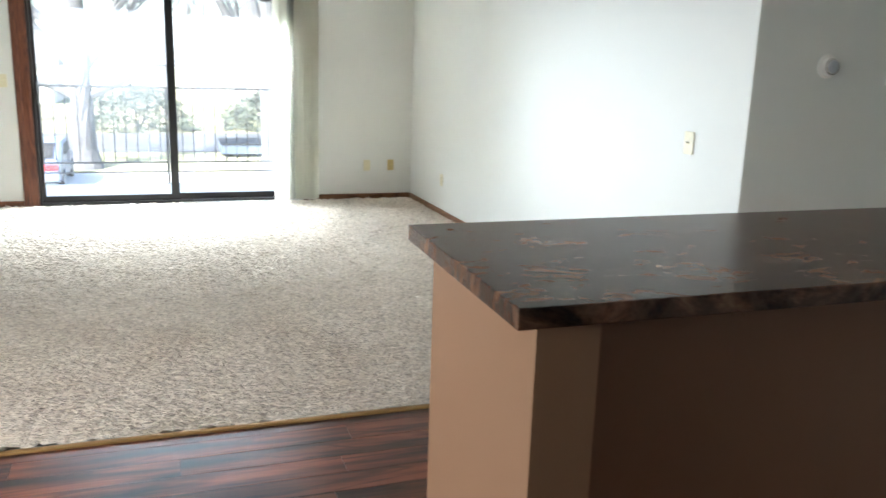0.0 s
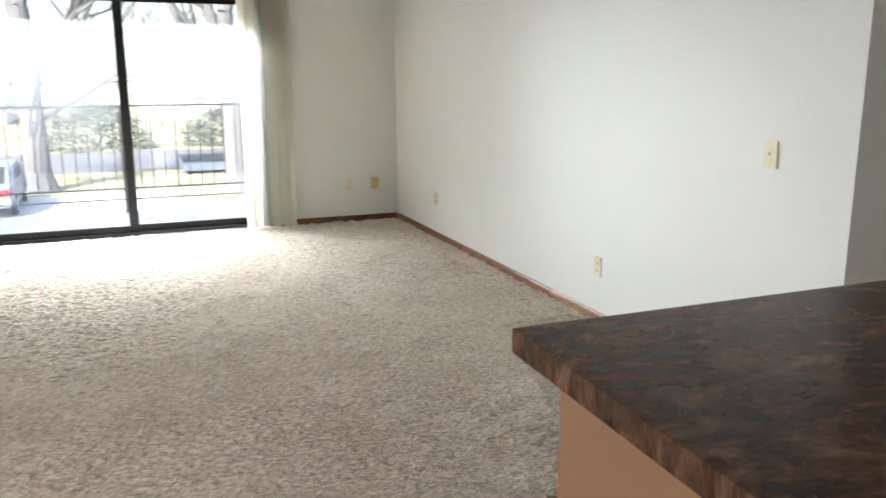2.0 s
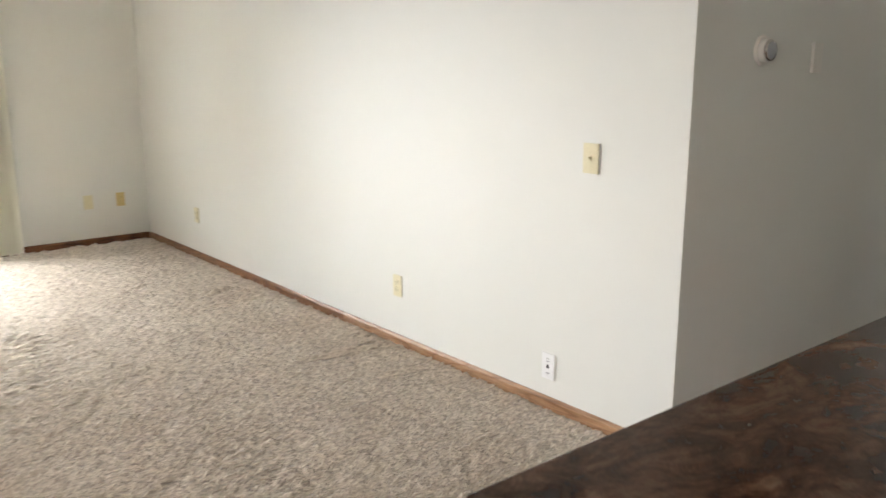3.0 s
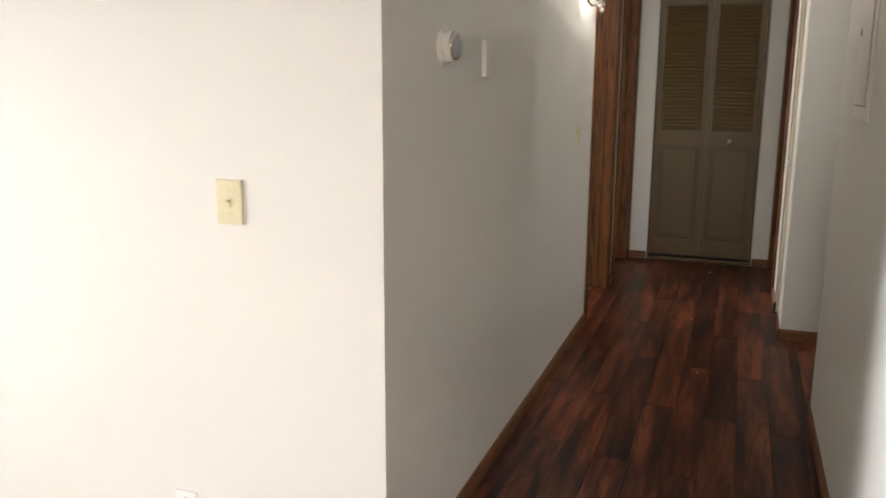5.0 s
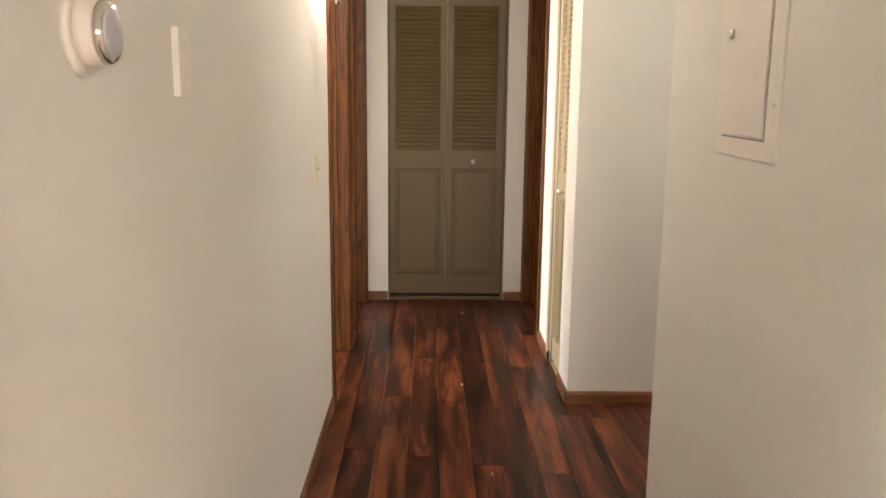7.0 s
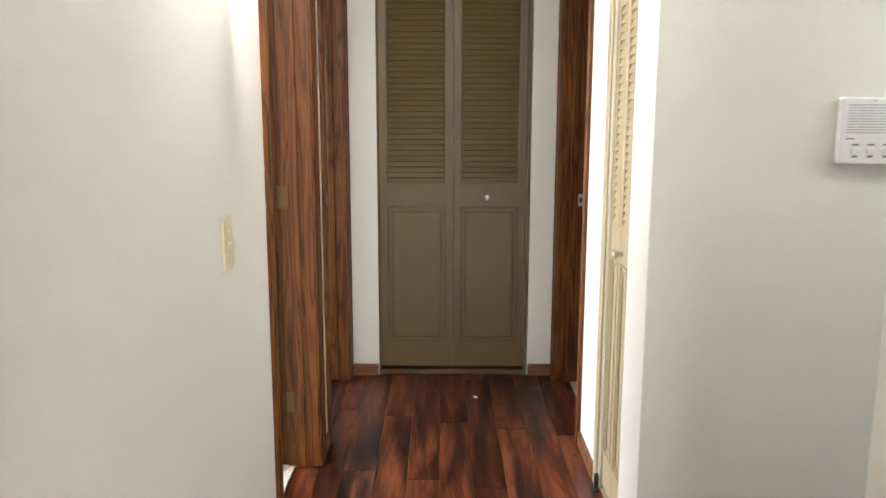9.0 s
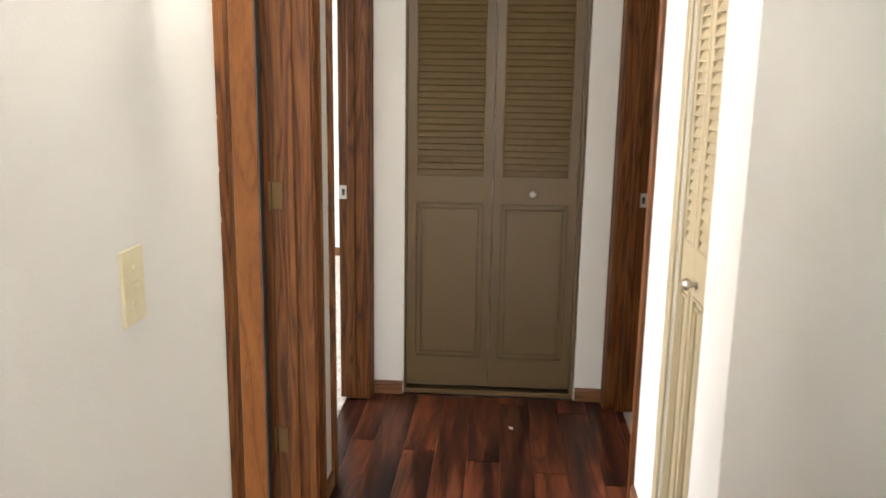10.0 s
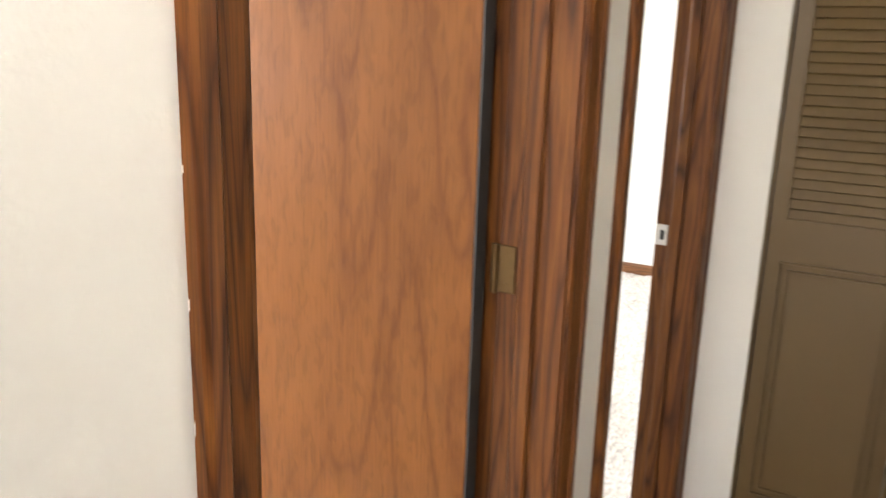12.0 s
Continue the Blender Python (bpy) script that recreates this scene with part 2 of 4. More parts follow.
def carpet_material(name, low, high):
    m, nt, b = material(name)
    v = coords(nt, (1, 1, 1))
    tuft = noise_tex(nt, coords(nt, (0.42, 1.25, 1)), 90, 2, 0.5)
    mid = noise_tex(nt, coords(nt, (0.38, 1.3, 1)), 40, 3, 0.55)
    big = noise_tex(nt, v, 2.4, 4, 0.6)
    c = ramp(nt, tuft, [(0.32, tuple(x * 0.72 for x in low)), (0.48, low), (0.66, high)])
    c = mix(nt, 0.6, c, ramp(nt, mid, [(0.34, (0.80, 0.77, 0.73)), (0.54, (1.04, 1.04, 1.04))]), "MULTIPLY")
    c = mix(nt, 0.5, c, ramp(nt, big, [(0.32, (0.80, 0.75, 0.69)), (0.66, (1.06, 1.06, 1.06))]), "MULTIPLY")
    nt.links.new(c, b.inputs["Base Color"])
    b.inputs["Roughness"].default_value = 1.0
    b.inputs["Specular IOR Level"].default_value = 0.1
    b.inputs["Sheen Weight"].default_value = 0.25
    add = node(nt, "ShaderNodeMath")
    nt.links.new(tuft, add.inputs[0])
    nt.links.new(mid, add.inputs[1])
    bump(nt, b, add.outputs[0], 1.0, 0.015)
    return m


CARPET = carpet_material("carpet_pile", (0.67, 0.58, 0.48), (0.82, 0.74, 0.63))
BEDCARPET = carpet_material("bedroom_carpet_pile", (0.66, 0.61, 0.54), (0.80, 0.76, 0.70))


def laminate_material():
    m, nt, b = material("marbled_laminate")
    v = coords(nt, (1.0, 1.7, 1.0))
    a = noise_tex(nt, v, 7.0, 8, 0.66, 0.9)
    f = noise_tex(nt, v, 26, 6, 0.65, 1.2)
    w = noise_tex(nt, v, 4.5, 5, 0.6, 1.6)
    c = ramp(nt, a, [(0.30, (0.013, 0.006, 0.0038)), (0.44, (0.048, 0.021, 0.012)), (0.54, (0.108, 0.052, 0.029)), (0.68, (0.220, 0.125, 0.075))])
    d = ramp(nt, f, [(0.34, (0.42, 0.36, 0.33)), (0.6, (1.15, 1.1, 1.05))])
    c = mix(nt, 0.75, c, d, "MULTIPLY")
    vein = ramp(nt, w, [(0.42, (0, 0, 0)), (0.5, (0.24, 0.24, 0.24)), (0.58, (0, 0, 0))])
    c = mix(nt, vein, c, (0.19, 0.115, 0.072))
    nt.links.new(c, b.inputs["Base Color"])
    b.inputs["Roughness"].default_value = 0.27
    b.inputs["Specular IOR Level"].default_value = 0.2
    bump(nt, b, f, 0.05, 0.001)
    return m


LAMINATE = laminate_material()


def glass_material():
    m, nt, b = material("window_glass")
    b.inputs["Base Color"].default_value = (1, 1, 1, 1)
    b.inputs["Transmission Weight"].default_value = 1.0
    b.inputs["Roughness"].default_value = 0.0
    b.inputs["IOR"].default_value = 1.45
    # a thin translucent veil that puts the window's white glare into the glass
    glare_veil = node(nt, "ShaderNodeBsdfTranslucent", Color=(0.9, 0.93, 0.97, 1))
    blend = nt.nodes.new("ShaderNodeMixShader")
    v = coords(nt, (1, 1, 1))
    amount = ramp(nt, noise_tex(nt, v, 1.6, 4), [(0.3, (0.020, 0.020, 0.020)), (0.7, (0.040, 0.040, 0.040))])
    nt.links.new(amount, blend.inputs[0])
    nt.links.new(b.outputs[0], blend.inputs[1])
    nt.links.new(glare_veil.outputs[0], blend.inputs[2])
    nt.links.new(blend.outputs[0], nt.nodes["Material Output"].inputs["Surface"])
    return m


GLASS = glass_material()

# ---------------- mesh helpers ----------------
ORIGIN = {}


def box(bm, x0, x1, y0, y1, z0, z1, bevel=0.0, seg=1):
    m = Matrix.Translation(((x0 + x1) / 2, (y0 + y1) / 2, (z0 + z1) / 2)) @ Matrix.Diagonal((abs(x1 - x0), abs(y1 - y0), abs(z1 - z0), 1))
    made = bmesh.ops.create_cube(bm, size=1.0, matrix=m)["verts"]
    if bevel:
        edges = list({e for v in made for e in v.link_edges})
        bmesh.ops.bevel(bm, geom=edges, offset=bevel, segments=seg, affect="EDGES", profile=0.7)
    return bm


def boxes(*rows, bevel=0.0, seg=1):
    bm = bmesh.new()
    for r in rows:
        box(bm, *r, bevel=bevel, seg=seg)
    return bm


def cyl(bm, a, b, r0, r1=None, n=16, caps=True):
    a, b = Vector(a), Vector(b)
    d = b - a
    m = Matrix.Translation((a + b) / 2) @ d.to_track_quat("Z", "Y").to_matrix().to_4x4()
    bmesh.ops.create_cone(bm, cap_ends=caps, segments=n, radius1=r0, radius2=r0 if r1 is None else r1, depth=d.length, matrix=m)
    return bm


def lathe(rows, axis_from, axis_to, n=24):
    """A turned shape: rows of (distance along the axis, radius)."""
    bm = bmesh.new()
    a, d = Vector(axis_from), (Vector(axis_to) - Vector(axis_from)).normalized()
    q = d.to_track_quat("Z", "Y").to_matrix()
    rings = []
    for h, r in rows:
        rings.append([bm.verts.new(a + d * h + q @ Vector((r * math.cos(2 * math.pi * k / n), r * math.sin(2 * math.pi * k / n), 0))) for k in range(n)])
    for p, s in zip(rings, rings[1:]):
        for k in range(n):
            bm.faces.new((p[k], p[(k + 1) % n], s[(k + 1) % n], s[k]))
    bm.faces.new(list(reversed(rings[0])))
    bm.faces.new(rings[-1])
    for f in bm.faces:
        f.smooth = True
    return bm


def prism(profile, axis, lo, hi):
    """A profile of points run along an axis: axis 2 takes (x, y) points, 0 takes (y, z), 1 takes (x, z)."""
    bm = bmesh.new()

    def at(p, s):
        return {2: (p[0], p[1], s), 0: (s, p[0], p[1]), 1: (p[0], s, p[1])}[axis]
    a = [bm.verts.new(at(p, lo)) for p in profile]
    b = [bm.verts.new(at(p, hi)) for p in profile]
    k = len(profile)
    for i in range(k):
        bm.faces.new((a[i], a[(i + 1) % k], b[(i + 1) % k], b[i]))
    bm.faces.new(list(reversed(a)))
    bm.faces.new(b)
    bmesh.ops.recalc_face_normals(bm, faces=bm.faces)
    return bm


def to_mesh(name, bm, mat):
    me = bpy.data.meshes.new(name)
    bm.to_mesh(me)
    bm.free()
    me.materials.append(mat)
    return me


def thing(name, label, category, base=(0, 0, 0), group="", kind=""):
    ob = new(name)
    ob.location = base
    ob.empty_display_size = 0.05
    ORIGIN[ob.name] = Vector(base)
    return tagged(ob, label, category, group, kind)


def part(name, bm, mat, parent, label=""):
    o = ORIGIN[parent.name]
    bm.transform(Matrix.Translation(-o))
    ob = new(name, to_mesh(name, bm, mat))
    ob.parent = parent
    ORIGIN[ob.name] = o
    return tagged(ob, label) if label else ob


def solid(name, bm, mat, label, category, group="", kind="structure"):
    return tagged(new(name, to_mesh(name, bm, mat)), label, category, group, kind)


# ---------------- plan ----------------
LX = 2.378       # living room wall with the light switch
HY = 2.40       # hall wall with the two doors
WY = 7.73        # window wall
EX = 7.205       # end of the hall
PY = 1.245       # wall with the breaker panel
RX, RY = 5.315, 1.322   # corner beyond the side passage
CH = 2.44        # ceiling
T = 0.12
DH = 2.03        # door height

# living room and kitchen shell
solid("wall_window", boxes((-3.2, -1.30, WY, WY + T, 0, CH), (1.16, LX + T, WY, WY + T, 0, CH), (-1.30, 1.16, WY, WY + T, 2.08, CH)), WALL, "off-white painted wall around the sliding door", "wall")
solid("wall_living", boxes((LX, LX + T, HY + T, WY, 0, CH)), WALL, "off-white painted wall with a light switch", "wall")
solid("wall_hall_doors", boxes((LX, 5.316, HY, HY + T, 0, CH), (6.104, 6.365, HY, HY + T, 0, CH), (7.14, EX, HY, HY + T, 0, CH),
                               (5.316, 6.104, HY, HY + T, DH + 0.02, CH), (6.365, 7.14, HY, HY + T, DH + 0.02, CH)), WALL, "off-white hall wall with two doorways", "wall")
solid("wall_hall_end", boxes((EX, EX + T, RY - T, 1.458, 0, CH), (EX, EX + T, 2.247, HY + T, 0, CH), (EX, EX + T, 1.458, 2.247, DH + 0.05, CH)), WALL, "off-white wall at the end of the hall", "wall")
solid("wall_hall_bath", boxes((RX, 5.565, RY - T, RY, 0, CH), (5.905, 6.361, RY - T, RY, 0, CH), (7.12, EX, RY - T, RY, 0, CH),
                              (5.565, 5.905, RY - T, RY, DH + 0.05, CH), (6.361, 7.12, RY - T, RY, DH + 0.02, CH)), WALL, "off-white hall wall with a closet and a bathroom doorway", "wall")
solid("wall_panel", boxes((2.30, 4.215, PY - T, PY, 0, CH), (4.095, 4.215, -1.3, PY - T, 0, CH)), WALL, "off-white wall with a painted breaker panel", "wall")
solid("wall_passage", boxes((RX, RX + T, -1.3, RY - T, 0, CH), (4.215, RX, -1.42, -1.3, 0, CH)), WALL, "off-white wall of the side passage", "wall")
solid("wall_kitchen", boxes((-3.32, -3.2, -2.6, -0.3, 0, CH), (-3.32, -3.2, 1.9, WY + T, 0, CH), (-3.32, -3.2, -0.3, 1.9, 0, 0.9), (-3.32, -3.2, -0.3, 1.9, 2.05, CH), (-3.2, 2.42, -2.72, -2.6, 0, CH), (2.30, 2.42, -2.6, PY - T, 0, CH)), WALL, "off-white walls behind the kitchen and living room", "wall")
solid("ceiling", boxes((-3.32, LX + T, -2.72, WY + T, CH, CH + 0.1), (LX + T, 11.0, -2.72, 6.12, CH, CH + 0.1)), CEIL, "white textured ceiling", "ceiling")

# bedrooms behind the hall wall, with their windows
solid("wall_bedroom", boxes((LX + T, 4.2, 6.0, 6.12, 0, CH), (6.0, 7.2, 6.0, 6.12, 0, CH), (9.2, 11.0, 6.0, 6.12, 0, CH),
                            (4.2, 6.0, 6.0, 6.12, 0, 0.8), (4.2, 6.0, 6.0, 6.12, 2.05, CH), (7.2, 9.2, 6.0, 6.12, 0, 0.7), (7.2, 9.2, 6.0, 6.12, 2.05, CH),
                            (10.1, 10.22, HY, 6.0, 0, CH), (6.165, 6.30, HY + T, 6.0, 0, CH), (EX + T, 10.1, HY, HY + T, 0, CH)), WALL, "off-white bedroom walls with window openings", "wall")
solid("wall_bathroom", boxes((9.0, 9.12, -1.4, RY - T, 0, CH), (RX + T, 9.0, -1.42, -1.3, 0, CH), (EX + T, 9.12, RY - T, RY, 0, CH)), WALL, "off-white bathroom walls", "wall")
solid("wall_closet", boxes((EX + T, 7.9, 1.40, 1.44, 0, CH), (EX + T, 7.9, 2.26, 2.30, 0, CH), (7.9, 7.94, 1.40, 2.30, 0, CH),
                           (5.525, 5.565, 0.7, RY - T, 0, CH), (5.905, 5.945, 0.7, RY - T, 0, CH), (5.525, 5.945, 0.66, 0.7, 0, CH)), WALL, "plain closet walls behind the louvred doors", "wall")
solid("subfloor", boxes((-3.32, 11.0, -2.72, WY + T, -0.25, -0.022)), CONCRETE, "concrete slab under the floors", "floor")
solid("floor_bathroom", boxes((RX + T, 9.0, -1.3, RY - T, -0.02, -0.002), (6.38, 7.10, RY - T, RY - 0.03, -0.02, -0.003)), TILE, "pale tiled bathroom floor", "floor")


# ---------------- carpet ----------------
def carpet(name, x0, x1, y0, y1, step, mat, label, creases=(), amp=0.0095):
    nx, ny = int((x1 - x0) / step) + 1, int((y1 - y0) / step) + 1
    xs, ys = np.linspace(x0, x1, nx), np.linspace(y0, y1, ny)
    gx, gy = np.meshgrid(xs, ys)
    rng = np.random.default_rng(5)
    z = rng.normal(0, amp * 0.34, gx.shape)
    for wide, share in ((3, 0.42), (6, 0.46)):
        stroke = rng.normal(0, 1, (ny, nx + wide))
        run = np.cumsum(stroke, 1)
        z += amp * share * (run[:, wide:] - run[:, :-wide]) / math.sqrt(wide)
    for (ax, ay), (bx, by), h, w in creases:
        d = np.array([bx - ax, by - ay])
        ln = np.hypot(*d)
        d = d / ln
        u = (gx - ax) * d[0] + (gy - ay) * d[1]
        s = -(gx - ax) * d[1] + (gy - ay) * d[0] + 0.012 * np.sin(u * 9)
        ends = np.clip(np.minimum(u, ln - u) / 0.15 + 0.3, 0, 1)
        z += ends * h * (np.exp(-(s / w) ** 2) - 1.2 * np.exp(-((s + 1.3 * w) / (0.5 * w)) ** 2))
    verts = np.stack([gx, gy, z + 0.004], -1).reshape(-1, 3)
    i = np.arange(nx * ny).reshape(ny, nx)
    faces = np.stack([i[:-1, :-1], i[:-1, 1:], i[1:, 1:], i[1:, :-1]], -1).reshape(-1, 4)
    me = bpy.data.meshes.new(name)
    me.from_pydata(verts.tolist(), [], faces.tolist())
    me.materials.append(mat)
    me.polygons.foreach_set("use_smooth", [True] * len(me.polygons))
    return tagged(new(name, me), label, "carpet", "", "structure")


carpet("floor_carpet", -3.2, LX, HY + 0.005, WY, 0.0115, CARPET, "beige cut-pile living room carpet with small creases",
       creases=[((1.78, 5.35), (2.24, 5.38), 0.027, 0.016), ((1.95, 5.62), (2.22, 5.73), 0.024, 0.014), ((1.84, 4.20), (2.33, 4.12), 0.037, 0.016), ((1.98, 3.76), (2.28, 3.74), 0.034, 0.015), ((1.55, 6.03), (1.80, 6.18), 0.020, 0.016)])
carpet("floor_bedroom_carpet", 6.30, 10.1, HY + 0.10, 6.0, 0.03, BEDCARPET, "pale cut-pile bedroom carpet", amp=0.006)
carpet("floor_room_carpet", LX + T, 6.165, HY + 0.10, 6.0, 0.03, BEDCARPET, "pale cut-pile carpet of the side room", amp=0.006)

# transition strip between carpet and planks
strip = thing("threshold_strip", "thin brass-coloured transition strip along the carpet edge", "threshold strip", (0, HY - 0.012, 0), kind="structure")
part("strip_cap", prism([(HY - 0.032, 0.0), (HY - 0.026, 0.007), (HY - 0.012, 0.010), (HY + 0.002, 0.007), (HY + 0.008, 0.0)], 0, -3.2, LX), STRIPBRASS, strip)


# ---------------- trim ----------------
def baseboard(x0, y0, x1, y1, nx, ny, label, mat, h=0.058, d=0.012):
    """A run of baseboard on a wall whose face looks along (nx, ny)."""
    if nx:
        prof = [(x0, 0.0), (x0 + nx * d, 0.0), (x0 + nx * d, h - 0.014), (x0 + nx * d * 0.45, h), (x0, h)]
        bm = prism(prof, 1, min(y0, y1), max(y0, y1))
    else:
        prof = [(y0, 0.0), (y0 + ny * d, 0.0), (y0 + ny * d, h - 0.014), (y0 + ny * d * 0.45, h), (y0, h)]
        bm = prism(prof, 0, min(x0, x1), max(x0, x1))
    return solid("baseboard", bm, mat, label, "baseboard")


OAKB = "stained oak baseboard along the wall"
# the near run is paler than the rest of the wall's baseboard
baseboard(LX, HY, LX, 4.62, -1, 0, "pale oak baseboard along the near part of the wall", PALE_OAK)
baseboard(LX, 4.622, LX, WY - 0.012, -1, 0, OAKB, OAK_LIVING)
baseboard(1.284, WY, LX - 0.012, WY, 0, -1, "dark stained baseboard under the window wall", OAK_X)
baseboard(-3.2, WY, -1.42, WY, 0, -1, "dark stained baseboard under the window wall", OAK_X)
baseboard(LX, HY, 5.257, HY, 0, -1, OAKB, OAK_X)
baseboard(6.163, HY, 6.307, HY, 0, -1, OAKB, OAK_X)
baseboard(2.42, PY, 4.215, PY, 0, 1, OAKB, OAK_X)
baseboard(RX, -1.3, RX, RY, -1, 0, OAKB, OAK_Y, 0.062)
baseboard(RX, RY, 5.563, RY, 0, 1, OAKB, OAK_X, 0.062)
baseboard(5.968, RY, 6.307, RY, 0, 1, OAKB, OAK_X, 0.062)
baseboard(EX, 2.251, EX, HY, -1, 0, OAKB, OAK_Y, 0.062)
baseboard(EX, RY, EX, 1.454, -1, 0, OAKB, OAK_Y, 0.062)
baseboard(10.1, 2.6, 10.1, 6.0, -1, 0, OAKB, OAK_Y, 0.075)


# ---------------- hall doors ----------------
def casing_profile(x_out, x_in, face, ny):
    """Ranch casing: thick at its outer edge, sloping to the opening."""
    s = 1 if x_in > x_out else -1
    w = abs(x_in - x_out)
    return [(x_out, face), (x_out, face + ny * 0.012), (x_out + s * 0.006, face + ny * 0.017), (x_out + s * w * 0.32, face + ny * 0.018),
            (x_out + s * w * 0.40, face + ny * 0.014), (x_out + s * w * 0.86, face + ny * 0.010), (x_in, face + ny * 0.006), (x_in, face)]


def doorway(name, x0, x1, face, back, ny, label, strike_side=None, strike_z=0.95):
    """Frame of a doorway in a wall between y = face (hall side) and back; ny: the way the hall face looks."""
    d = thing(name, label, "door", ((x0 + x1) / 2, face, 0), kind="structure")
    w = 0.068
    j = 0.019
    part("casing", prism(casing_profile(x0 - w - 0.008, x0 - 0.006, face, ny), 2, 0.0, DH + 0.07), OAK, d)
    part("casing", prism(casing_profile(x1 + w + 0.008 if x1 + w + 0.012 < EX else EX - 0.004, x1 + 0.006, face, ny), 2, 0.0, DH + 0.07), OAK, d)
    part("head_casing", boxes((x0 - 0.006, x1 + 0.006, min(face, face + ny * 0.015), max(face, face + ny * 0.015), DH + 0.008, DH + 0.07), bevel=0.003), OAK_X, d)
    lo, hi = min(face, back), max(face, back)
    part("jamb", boxes((x0 - j, x0, lo, hi, 0, DH), bevel=0.0015), OAK, d)
    far = part("jamb", boxes((x1, x1 + j, lo, hi, 0, DH), bevel=0.0015), OAK, d)
    part("head_jamb", boxes((x0 - j, x1 + j, lo, hi, DH, DH + 0.019)), OAK_X, d)
    stop0 = face + (back - face) * 0.42
    stop1 = face + (back - face) * 0.68
    part("door_stop", boxes((x1 - 0.011, x1 - 0.0005, min(stop0, stop1), max(stop0, stop1), 0, DH), bevel=0.003), OAK, d)
    part("door_stop", boxes((x0 + 0.0005, x0 + 0.011, min(stop0, stop1), max(stop0, stop1), 0, DH), bevel=0.003), OAK, d)
    if strike_side:
        y0 = back - (back - face) * 0.02
        y1 = back - (back - face) * 0.27
        bm = boxes((x1 - 0.0025, x1 - 0.0003, min(y0, y1), max(y0, y1), strike_z - 0.03, strike_z + 0.03), bevel=0.0008)
        s = part("strike_plate", bm, STEEL, far, "bright strike plate")
        yc, yd = y0 + (y1 - y0) * 0.35, y0 + (y1 - y0) * 0.75
        part("latch_hole", boxes((x1 - 0.0033, x1 - 0.0026, min(yc, yd), max(yc, yd), strike_z - 0.014, strike_z + 0.014)), DARKSLOT, far)
    return d


door_a = doorway("door_1", 5.335, 6.085, HY, HY + T + 0.006, -1, "stained oak doorway with its flush door standing open")
leaf = part("door_leaf", boxes((6.040, 6.076, HY + T + 0.034, HY + T + 0.79, 0.012, DH - 0.004), bevel=0.002), VENEER, door_a, "flush reddish birch door")
part("casing", boxes((6.091, 6.155, HY + T + 0.0065, HY + T + 0.045, 0, DH + 0.07), bevel=0.002), OAK, door_a)
# near-black strip painted in for the unlit gap on the hinge side
part("hinge_gap_shade", boxes((6.039, 6.077, HY + T + 0.029, HY + T + 0.0335, 0.012, DH - 0.004), bevel=0.001), DARKSLOT, door_a, "dark strip standing in for the shade in the hinge gap")
chips = random.Random(8)
for k in range(3):
    cz = 1.16 + 0.11 * k + chips.uniform(-0.02, 0.02)
    h = chips.uniform(0.004, 0.012)
    part("paint_chip", prism([(5.2584, HY - 0.0013), (5.2592, HY - 0.0016), (5.2592, HY - 0.0004), (5.2582, HY - 0.0004)], 2, cz, cz + h), PAPER, door_a)
for hz in (0.275, 1.085, 1.85):
    bm = bmesh.new()
    cyl(bm, (6.079, HY + T + 0.012, hz - 0.044), (6.079, HY + T + 0.012, hz + 0.044), 0.0065, n=12)
    box(bm, 6.0815, 6.0846, HY + T - 0.027, HY + T + 0.009, hz - 0.043, hz + 0.043, 0.0012)
    for sz in (-0.028, 0.0, 0.028):
        cyl(bm, (6.0818, HY + T - 0.018 + (0.008 if sz else -0.006), hz + sz), (6.0802, HY + T - 0.018 + (0.008 if sz else -0.006), hz + sz), 0.0042, n=8)
    part("hinge", bm, BRASS, leaf, "worn brass hinge")
door_b = doorway("door_2", 6.385, 7.122, HY, HY + T + 0.006, -1, "stained oak doorway open to the carpeted bedroom", True, 0.955)
door_c = doorway("door_3", 6.38, 7.10, RY, RY - T - 0.006, 1, "dark stained doorway open to the bathroom", True, 0.955)


